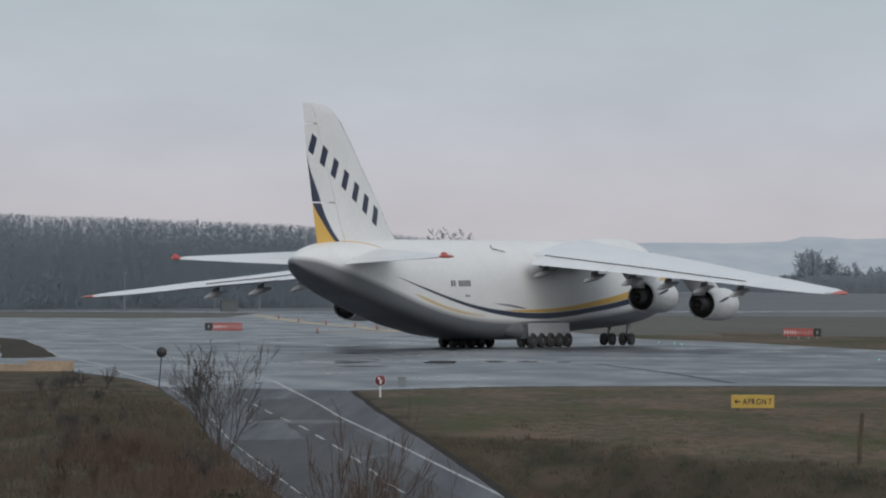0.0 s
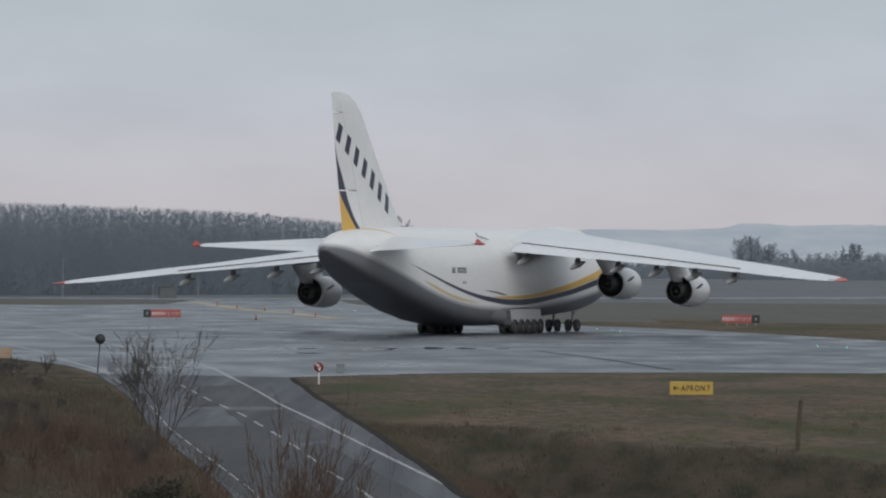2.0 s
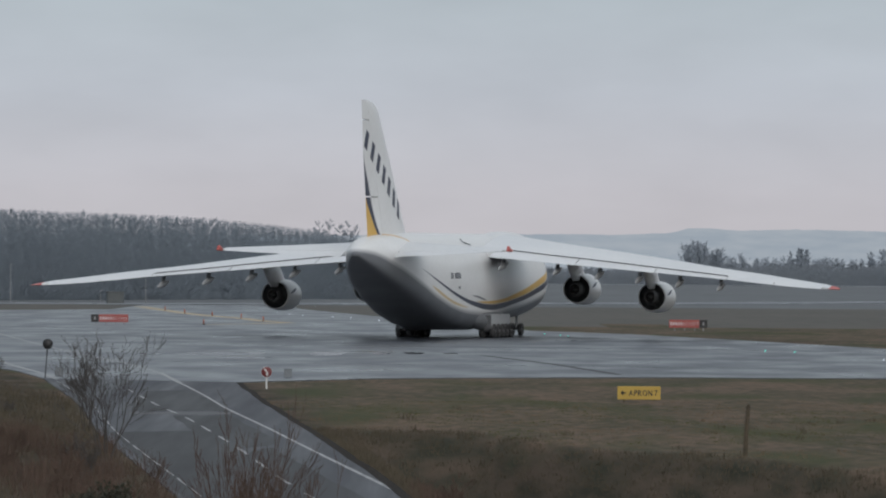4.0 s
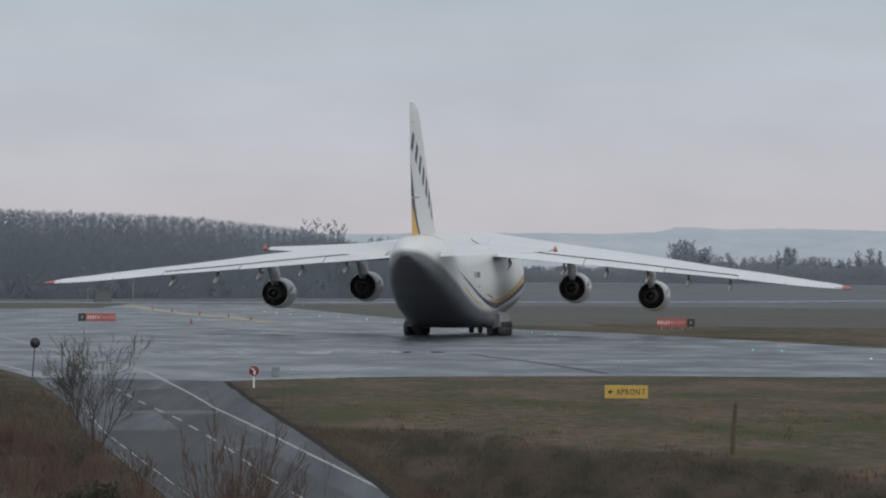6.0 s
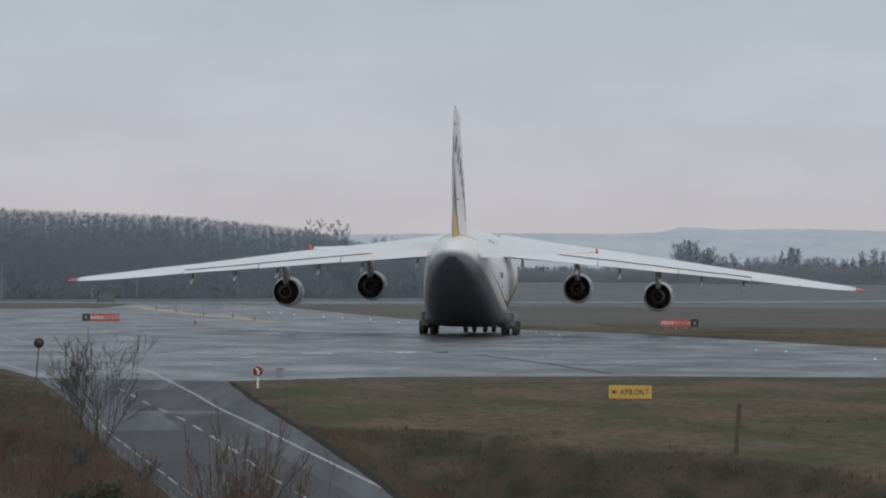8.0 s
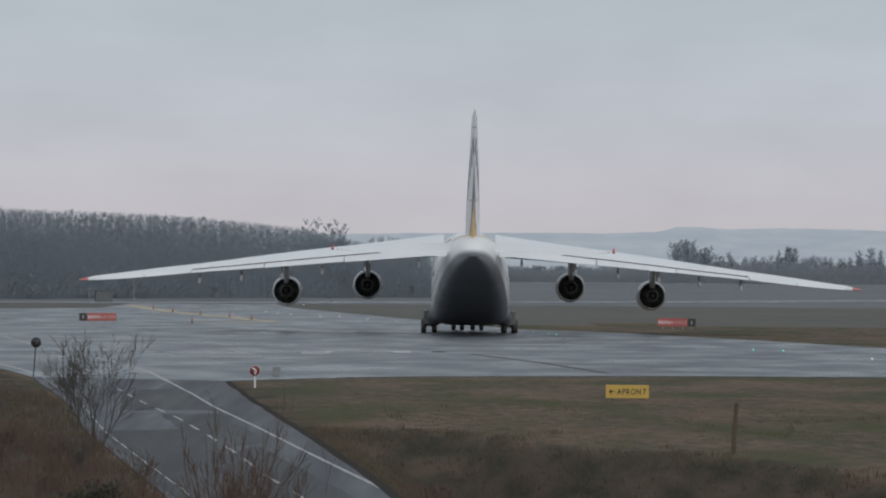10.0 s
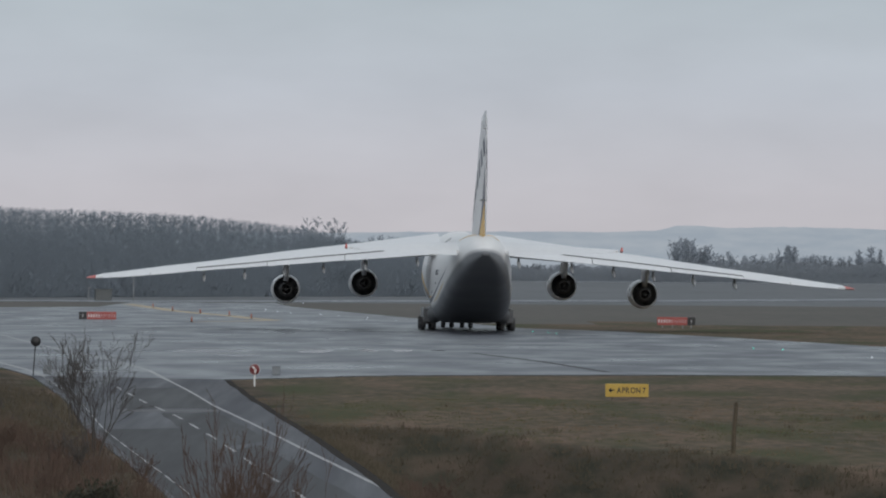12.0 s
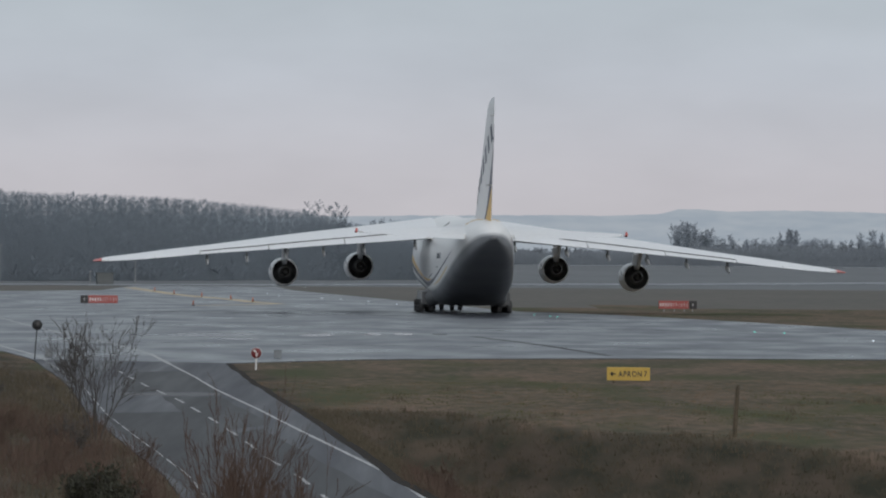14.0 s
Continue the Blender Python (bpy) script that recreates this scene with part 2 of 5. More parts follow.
def scrub_and_bank_shade(m):
    """Dark rough ground, with the bank's shade in its colour, takes over where the mesh says that it grows wild."""
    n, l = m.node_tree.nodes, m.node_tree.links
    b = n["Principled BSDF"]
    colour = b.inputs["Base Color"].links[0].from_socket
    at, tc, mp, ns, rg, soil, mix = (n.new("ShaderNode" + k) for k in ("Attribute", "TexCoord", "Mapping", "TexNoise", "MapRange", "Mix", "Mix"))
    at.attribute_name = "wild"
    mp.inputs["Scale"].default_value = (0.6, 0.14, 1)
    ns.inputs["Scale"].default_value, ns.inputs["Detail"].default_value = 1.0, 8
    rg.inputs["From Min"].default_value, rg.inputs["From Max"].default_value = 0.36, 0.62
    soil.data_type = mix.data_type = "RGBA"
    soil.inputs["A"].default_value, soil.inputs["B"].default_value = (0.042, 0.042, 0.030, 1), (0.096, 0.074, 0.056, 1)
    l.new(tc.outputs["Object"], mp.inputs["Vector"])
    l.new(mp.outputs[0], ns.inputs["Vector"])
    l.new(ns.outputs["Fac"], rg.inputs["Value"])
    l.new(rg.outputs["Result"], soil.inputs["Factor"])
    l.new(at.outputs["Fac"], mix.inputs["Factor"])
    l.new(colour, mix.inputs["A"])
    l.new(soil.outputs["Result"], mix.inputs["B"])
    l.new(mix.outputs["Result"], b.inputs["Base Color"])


scrub_and_bank_shade(M_GRASS)
# Haze is put into the grass colour, greyer and bluer with distance.
M_FIELD = surface("haze_greyed_grass", (0.142, 0.132, 0.122), (0.108, 0.108, 0.098), 0.95, 0.05, 0.5, spread=0.6, stretch=(1, 0.2, 1))
M_FARFIELD = surface("haze_paled_far_grass", (0.178, 0.188, 0.198), (0.140, 0.150, 0.158), 0.95, 0.02, 0.2, spread=0.6, stretch=(1, 0.15, 1))
M_APRON = surface("wet_concrete", (0.094, 0.102, 0.120), (0.040, 0.045, 0.055), 0.27, 0.16, 0.8, bump=0.004, rough2=0.50, spread=0.25, stretch=(1, 0.30, 1))


def drier_side(m, x0, x1, low):
    """The paving sheds its film of water towards one side."""
    n, l = m.node_tree.nodes, m.node_tree.links
    tc, sp, ns, ad, rg = (n.new("ShaderNode" + k) for k in ("TexCoord", "SeparateXYZ", "TexNoise", "Math", "MapRange"))
    ns.inputs["Scale"].default_value = 0.06
    ad.operation = "MULTIPLY_ADD"
    ad.inputs[1].default_value = 22.0
    rg.inputs["From Min"].default_value, rg.inputs["From Max"].default_value = x0 + 11, x1 + 11
    rg.inputs["To Min"].default_value, rg.inputs["To Max"].default_value = 0.5, low
    l.new(tc.outputs["Object"], sp.inputs[0])
    l.new(tc.outputs["Object"], ns.inputs["Vector"])
    l.new(ns.outputs["Fac"], ad.inputs[0])
    l.new(sp.outputs["X"], ad.inputs[2])
    l.new(ad.outputs[0], rg.inputs["Value"])
    l.new(rg.outputs["Result"], n["Principled BSDF"].inputs["Specular IOR Level"])


drier_side(M_APRON, -6, 16, 0.22)
M_ROAD = surface("wet_asphalt", (0.060, 0.063, 0.075), (0.034, 0.036, 0.044), 0.50, 0.6, 3.0, bump=0.012, rough2=0.8, stretch=(1, 0.02, 1))
M_ROAD.node_tree.nodes["Principled BSDF"].inputs["Specular IOR Level"].default_value = 0.42
M_LINE = surface("worn_white_paint", (0.50, 0.50, 0.50), (0.22, 0.22, 0.225), 0.55, 0.6, 3.0)
M_YLINE = surface("worn_yellow_paint", (0.50, 0.38, 0.22), (0.34, 0.27, 0.17), 0.5, 0.5, 3.0)
M_WATER = surface("standing_water", (0.03, 0.032, 0.035), None, 0.06, 0.3, rough2=0.085)

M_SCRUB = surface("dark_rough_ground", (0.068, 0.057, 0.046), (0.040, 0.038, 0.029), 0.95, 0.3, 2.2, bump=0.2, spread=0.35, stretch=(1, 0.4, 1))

ROAD_R = [(60, 8.0), (140, 3.0), (180, 0.2), (203, -0.9), (243, -3.0), (305, -6.5), (359.7, -9.3)]
ROAD_L = [(60, 1.0), (140, -3.8), (182, -6.4), (216.5, -9.2), (249, -11.8), (295, -14.8), (318, -16.6), (368, -20.7)]
LEFT_EDGE = ROAD_L + [(395, -24.0), (424, -30.0), (430, -60.0)]
BRINK = [(-30, 262), (-2, 259), (3.4, 255), (6.6, 238), (10.4, 228), (16.4, 209), (30, 190), (80, 150)]


def at_y(table, y):
    return float(np.interp(y, [p[0] for p in table], [p[1] for p in table]))


def ground_z(x, y):
    """Level grass, a bank that falls beside the road, and a low uneven mound on its other side."""
    z = -0.05
    if y < 365:
        s = x - at_y(ROAD_R, y)
        if s > 0:
            d = at_y(BRINK, x) - y
            z -= 2.5 * smooth_step(0, 15, d) * smooth_step(0, 5, s)
            z += 0.16 * smooth_step(0, 6, s) * noise.noise((x * 0.22, y * 0.07, 1.0))
        s = at_y(ROAD_L, y) - x
        if s > 0:
            z += smooth_step(0, 5, s) * (0.35 + 0.35 * noise.noise((x * 0.2, y * 0.06, 5.0))) * smooth_step(365, 335, y)
    return z


def build_ground():
    xs = [-4000, -2000, -900, -400, -200, -110, -80] + [-60 + 1.5 * i for i in range(25)] + [-23 + 0.6 * i for i in range(79)] + [25.5 + 1.5 * i for i in range(24)] + [80, 110, 200, 400, 900, 2000, 4000]
    ys = [-400, -100, 0, 60, 110] + [140 + 0.9 * i for i in range(150)] + [276 + 1.5 * i for i in range(80)] + list(range(400, 1400, 40)) + [1500, 1800, 2300, 3000, 4000, 4990]
    v = [(x, y, ground_z(x, y)) for y in ys for x in xs]
    n = len(xs)
    f = [(j * n + i, j * n + i + 1, (j + 1) * n + i + 1, (j + 1) * n + i) for j in range(len(ys) - 1) for i in range(n - 1)]
    index = []
    for q in f:
        x, y = (v[q[0]][0] + v[q[2]][0]) / 2, (v[q[0]][1] + v[q[2]][1]) / 2
        # Grass with painted haze takes over from about 720 m, paler past 1080 m.
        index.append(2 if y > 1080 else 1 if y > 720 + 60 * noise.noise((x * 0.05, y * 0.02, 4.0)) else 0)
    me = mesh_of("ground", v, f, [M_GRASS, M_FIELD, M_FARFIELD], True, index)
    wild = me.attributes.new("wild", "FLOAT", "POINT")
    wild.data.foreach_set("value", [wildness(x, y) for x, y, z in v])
    tagged(new("ground", me), "brown and green winter grass on level airfield, haze painted far off", "grass", kind="structure")


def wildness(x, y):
    """How far the mown grass gives way to rough, shade-darkened scrub: down the bank and beside the road."""
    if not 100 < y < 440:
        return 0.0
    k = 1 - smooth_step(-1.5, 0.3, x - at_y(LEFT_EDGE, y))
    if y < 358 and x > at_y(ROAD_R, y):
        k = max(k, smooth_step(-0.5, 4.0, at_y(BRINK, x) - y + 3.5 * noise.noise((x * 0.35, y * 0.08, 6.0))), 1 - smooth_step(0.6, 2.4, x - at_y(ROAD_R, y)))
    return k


def slab(name, pts, top, depth, mat, label, category):
    n = len(pts)
    v = [(x, y, top) for x, y in pts] + [(x, y, top - depth) for x, y in pts]
    f = [tuple(range(n)), tuple(range(2 * n - 1, n - 1, -1))] + [(i, n + i, n + (i + 1) % n, (i + 1) % n) for i in range(n)]
    me = mesh_of(name, v, f, mat)
    bm = bmesh.new()
    bm.from_mesh(me)
    bmesh.ops.recalc_face_normals(bm, faces=bm.faces)
    bm.to_mesh(me)
    bm.free()
    return tagged(new(name, me), label, category, kind="structure")


def strip(pts, width, z=0.006, thick=0.004):
    """A painted line along points, with a little thickness."""
    v, f = [], []
    for i, p in enumerate(pts):
        a, b = Vector(pts[max(0, i - 1)]), Vector(pts[min(len(pts) - 1, i + 1)])
        d = (b - a).normalized()
        o = Vector((-d.y, d.x)) * width / 2
        for zz in (z, z - thick):
            v += [(p[0] + o.x, p[1] + o.y, zz), (p[0] - o.x, p[1] - o.y, zz)]
    for i in range(len(pts) - 1):
        a, b = i * 4, i * 4 + 4
        f += [(a, a + 1, b + 1, b), (a + 2, b + 2, b + 3, a + 3), (a, b, b + 2, a + 2), (a + 1, a + 3, b + 3, b + 1)]
    return v, f


build_ground()
apron = slab("pavement", [(-9.3, 359.7), (-1.7, 375), (3.2, 379.5), (16.7, 386), (30, 387.5), (60, 389), (150, 395), (150, 470), (80, 480), (55, 500),
                          (41.6, 531), (32.1, 590), (23.3, 639), (13.9, 667), (4, 771), (-5, 868), (-14.9, 974), (-19, 1060), (-43, 1060), (-43.1, 944),
                          (-56.6, 917), (-160, 890), (-160, 440), (-60, 432), (-30, 424), (-24, 395), (-20.7, 368)], 0.0, 0.3, M_APRON,
             "wet grey concrete taxiway with dull sky reflections", "taxiway")
road = slab("road", [(x, y) for y, x in ROAD_R] + [(x, y) for y, x in reversed(ROAD_L)], 0.0, 0.3, M_ROAD, "wet dark asphalt service road with white lines", "road")
slab("runway", [(-200, 1010), (-100, 1045), (-45, 1062), (-21, 1090), (22, 1150), (65, 1207), (150, 1390), (400, 1900), (400, 1990), (140, 1440), (55, 1255), (10, 1190), (-40, 1110), (-100, 1085), (-200, 1060)],
     0.0, 0.3, M_APRON, "distant wet runway strip across the field", "runway")
slab("far_road", [(60, 2560), (118, 2640), (300, 2480), (300, 2560), (118, 2724), (60, 2660)], 0.0, 0.3, M_APRON, "pale distant strip of wet paving", "runway")

edge_pts = [(-65.5, 806), (-50, 690), (-38.3, 604), (-28.9, 515), (-22.6, 460), (-18.8, 430), (-14.6, 388), (-12.4, 357), (-9.9, 322), (-8.0, 293), (-5.4, 259), (-2.9, 224.5), (0.0, 185.6), (2.4, 140), (7.2, 60)]
part("edge_line", mesh_of("edge_line", *strip([p for p in edge_pts if p[1] > 350], 0.27), M_LINE), road, "solid worn white edge line")
part("edge_line", mesh_of("edge_line", *strip([p for p in edge_pts if p[1] < 358], 0.145), M_LINE), road, "solid worn white edge line")
part("edge_line", mesh_of("edge_line", *strip([(-46.4, 604), (-36.6, 506), (-32.8, 478), (-29.6, 455), (-25.2, 413), (-22.2, 389), (-19.8, 366)], 0.27), M_LINE), road, "solid worn white edge line")


def build_dashes():
    left = [(60, 1.7), (140, -3.2), (182, -5.7), (216.5, -8.5), (249, -11.1), (295, -14.2), (318, -16.0), (368, -20.1)]
    mid = [(60, 4.6), (140, 0.0), (183, -2.6), (197, -3.7), (219, -5.1), (243, -6.8), (272, -9.0), (300, -11.5), (325, -13.5), (340, -14.7)]
    y = 70.0
    while y < 334:
        v, f = strip([(at_y(mid, y), y), (at_y(mid, y + 4), y + 4), (at_y(mid, y + 8), y + 8)], 0.115)
        part("lane_dash", mesh_of("lane_dash", v, f, M_LINE), road)
        y += 15.2
    y = 64.0
    while y < 362:
        v, f = strip([(at_y(left, y), y), (at_y(left, y + 6.6), y + 6.6)], 0.06)
        part("edge_dash", mesh_of("edge_dash", v, f, M_LINE), road)
        y += 9.0


build_dashes()


def puddle(x, y, a, b, seed):
    """A thin irregular sheet of standing water."""
    rng = random.Random(seed)
    n = 28
    v = []
    for i in range(n):
        t = 2 * math.pi * i / n
        k = 1 + 0.35 * noise.noise((math.cos(t) * 1.5 + seed, math.sin(t) * 1.5, 2.0)) + rng.uniform(-0.05, 0.05)
        v.append((x + a * k * math.cos(t), y + b * k * math.sin(t), 0.004))
    v += [(p[0], p[1], -0.002) for p in v]
    f = [tuple(range(n))] + [(i, n + i, n + (i + 1) % n, (i + 1) % n) for i in range(n)]
    tagged(new("puddle", mesh_of("puddle", v, f, M_WATER)), "shallow bright puddle of rain on the taxiway", "puddle", "puddles on the taxiway")


for k, (x, y, a, b) in enumerate(((-13.6, 476, 3.1, 8), (-5.4, 479, 1.25, 9), (-1.5, 485, 0.75, 6), (1.1, 486, 0.8, 5), (-18.5, 472, 1.2, 4), (-11, 455, 2.0, 3), (3.9, 487, 0.6, 3))):
    puddle(x, y, a, b, k)

YEL = [(-41.7, 1013), (-34.5, 930), (-29.8, 876), (-24.6, 830), (-20.0, 798), (-16.4, 760), (-13.0, 739), (-17, 722), (-22.0, 710)]
part("taxi_line", mesh_of("taxi_line", *strip(YEL, 2.0), M_YLINE), apron, "faded yellow taxi line")


M_TAR = surface("dark_joint_sealant", (0.022, 0.023, 0.025), None, 0.7, 1.0)
for pts, w in (([(6.3, 475.5), (10.5, 436), (13.7, 394)], 0.5), ([(-30, 540), (0, 528), (40, 512)], 0.35), ([(-40, 450), (-10, 432), (30, 420)], 0.3), ([(-60, 700), (-20, 640), (20, 600)], 0.5)):
    part("joint_seal", mesh_of("joint_seal", *strip(pts, w), M_TAR), apron, "dark sealed paving joint")

M_FAINT = surface("faded_road_paint", (0.125, 0.125, 0.128), (0.07, 0.07, 0.073), 0.6, 0.8, 4.0)
M_REPAIR = surface("dark_resurfaced_asphalt", (0.034, 0.035, 0.039), (0.024, 0.025, 0.028), 0.62, 0.6, 3.0, bump=0.01, rough2=0.85, stretch=(1, 0.03, 1))
M_SOIL = surface("dark_wet_soil_edge", (0.040, 0.034, 0.030), (0.024, 0.022, 0.020), 0.9, 0.5, 5.0, bump=0.04)


def patch(name, corners, mat, parent, label, z=0.005, ragged=0.15, steps=8):
    """A thin laid patch with uneven edges."""
    v = []
    n = len(corners)
    for i in range(n):
        a, b = Vector(corners[i]), Vector(corners[(i + 1) % n])
        for k in range(steps):
            p = a.lerp(b, k / steps)
            v.append((p.x + ragged * noise.noise((p.x * 0.9, p.y * 0.15, 3.0)), p.y + 8 * ragged * noise.noise((p.x * 0.8, p.y * 0.1, 8.0)), z))
    m = len(v)
    v += [(p[0], p[1], z - 0.004) for p in v]
    f = [tuple(range(m))] + [(i, m + i, m + (i + 1) % m, (i + 1) % m) for i in range(m)]
    part(name, mesh_of(name, v, f, mat), parent, label)


patch("repair_patch", [(-13.3, 333), (-10.6, 335), (-7.7, 288), (-12.1, 286)], M_REPAIR, road, "dark resurfaced asphalt patch")
patch("repair_patch", [(-10.0, 279), (-7.5, 279.5), (-4.4, 237), (-6.4, 224)], M_REPAIR, road, "dark resurfaced asphalt patch")
patch("repair_patch", [(-5.8, 222), (-4.6, 230), (0.6, 160), (-1.4, 150)], M_REPAIR, road, "dark resurfaced asphalt patch")
patch("repair_patch", [(-11.4, 250), (-7.8, 254), (0.6, 142), (-3.2, 142)], M_REPAIR, road, "dark resurfaced asphalt lane", 0.0035)
patch("cross_strip", [(-12.2, 284), (-7.6, 285.2), (-7.5, 281.8), (-12.0, 280.4)], M_FAINT, road, "worn pale strip across the road", 0.0045, 0.05)
patch("grass_island", [(-51.4, 633), (-47.4, 614), (-41.4, 555), (-35.6, 494), (-36.8, 486), (-39.3, 484)], M_SCRUB, apron, "dark rough island between the paved lanes", 0.03, 0.3)
part("soil_edge", mesh_of("soil_edge", *strip([(at_y(ROAD_R, y) + 0.12 + 0.12 * noise.noise((y * 0.08, 0, 2)), y) for y in range(150, 358, 3)], 0.34, 0.012, 0.03), M_SOIL), road, "dark wet soil along the road's edge")

# ---- aircraft ----
def table(rows, x):
    xs, zs = [r[0] for r in rows], [r[1] for r in rows]
    return float(sum(np.interp(x + d, xs, zs) * k for d, k in ((-0.6, 0.25), (0, 0.5), (0.6, 0.25))))


ZT = [(-27.6, 7.75), (-27, 8.1), (-26, 8.55), (-24, 9.05), (-22, 9.3), (-18, 9.45), (-10, 9.6), (10, 9.65), (25, 9.7), (30, 10.0), (34, 9.95), (36, 9.5), (38, 8.6), (40, 7.2), (41.2, 5.6), (41.7, 4.6)]
ZB = [(-27.6, 7.65), (-27, 7.1), (-26, 6.7), (-24, 6.0), (-20, 4.9), (-14, 3.5), (-8, 2.3), (-2, 1.45), (3, 1.05), (10, 0.98), (15, 1.15), (20, 1.5), (26, 1.75), (32, 2.0), (36, 2.4), (39, 3.0), (41, 3.7), (41.7, 4.3)]
HW = [(-27.6, 0.2), (-27, 0.7), (-26, 1.15), (-24, 1.7), (-20, 2.4), (-14, 3.0), (-8, 3.4), (-2, 3.6), (4, 3.64), (34, 3.6), (37, 3.2), (39.5, 2.3), (41, 1.1), (41.7, 0.25)]


def low_power(x):
    """How square the lower half of the section is: boxy under the ramp, rounder ahead of the wheels."""
    return 5.2 - 2.8 * smooth_step(4, 16, x)


def half_width(x, z):
    """The fuselage's half width at a station and height."""
    t, b, w = table(ZT, x), table(ZB, x), table(HW, x)
    m = b + (t - b) * 0.44
    k, e = ((z - m) / (t - m), 2.15) if z > m else ((m - z) / (m - b), low_power(x))
    return w * max(0.0, 1 - min(1, abs(k)) ** e) ** (1 / e)


def fuselage_mesh():
    rings, n = [], 48
    stations = [-27.6, -27.4, -27.1, -26.7, -26.2] + [-25.5 + 0.9 * i for i in range(70)] + [37.6, 38.3, 39, 39.7, 40.3, 40.8, 41.2, 41.5, 41.7]
    for x in stations:
        t, b, w = table(ZT, x), table(ZB, x), table(HW, x)
        m = b + (t - b) * 0.44
        ring = []
        for j in range(n):
            a = 2 * math.pi * j / n
            c, s = math.cos(a), math.sin(a)
            e = 2.15 if s > 0 else low_power(x)
            y = w * math.copysign(abs(c) ** (2 / e), c)
            z = m + (t - m if s > 0 else m - b) * math.copysign(abs(s) ** (2 / e), s)
            ring.append((x, y, z))
        rings.append(ring)
    v, f = loft(rings)
    return mesh_of("fuselage", v, f, M_BODY, True)


def foil(u, t):
    return 5 * t * (0.2969 * math.sqrt(max(u, 0)) - 0.126 * u - 0.3516 * u ** 2 + 0.2843 * u ** 3 - 0.1036 * u ** 4)


def section(y, le, te, zle, zte, t, u0=0.0, u1=1.0, n=9, drop=0.0, upright=False):
    """A ring round the foil between two fractions of its chord."""
    us = [u0 + (u1 - u0) * (1 - math.cos(math.pi * i / n)) / 2 for i in range(n + 1)]
    top, low = [], []
    for u in us:
        x, z, h = le + (te - le) * u, zle + (zte - zle) * u, foil(u, t) * abs(le - te)
        z -= drop * (u - u0) / max(1e-6, u1 - u0)
        if upright:
            top.append((x, h, y))
            low.append((x, -h, y))
        else:
            top.append((x, y, z + h * 1.15))
            low.append((x, y, z - h * 0.85))
    return top + low[::-1], n


WING = [(2.5, 25.2, 8.0, 8.8, 7.75, 0.118), (9.8, 20.4, 6.9, 8.05, 7.12, 0.112), (13.5, 18.0, 6.2, 7.72, 6.82, 0.108), (17.5, 15.4, 5.3, 7.3, 6.46, 0.105), (21.3, 12.9, 4.4, 6.85, 6.1, 0.10),
        (25, 10.5, 3.4, 6.35, 5.8, 0.10), (29, 7.9, 2.3, 5.92, 5.36, 0.105), (33, 5.3, 1.2, 5.4, 4.98, 0.11), (35.2, 3.9, 0.5, 5.12, 4.86, 0.11), (36.3, 2.9, 0.1, 4.9, 4.86, 0.09), (36.65, 1.9, 0.0, 4.86, 4.84, 0.05)]


def wing_at(y):
    return (y, *[float(np.interp(y, [r[0] for r in WING], [r[k] for r in WING])) for k in range(1, 6)])


def foil_mesh(name, rows, side, u0, u1, mats, drop=0.0, n=9):
    rings = []
    for r in rows:
        ring, n = section(*r, u0=u0, u1=u1, drop=drop, n=n)
        rings.append([(x, y * side, z) for x, y, z in ring])
    v, f = loft(rings)
    m = 2 * (n + 1)
    index = []
    for i in range(len(rings) - 1):
        index += [0 if j <= n else 1 for j in range(m)]
    index += [0, 0]
    me = mesh_of(name, v, f, mats, True, index)
    bm = bmesh.new()
    bm.from_mesh(me)
    bmesh.ops.recalc_face_normals(bm, faces=bm.faces)
    for e in bm.edges:
        if len(e.link_faces) == 2 and e.calc_face_angle(0) > 0.7:
            e.smooth = False
    bm.to_mesh(me)
    bm.free()
    return me


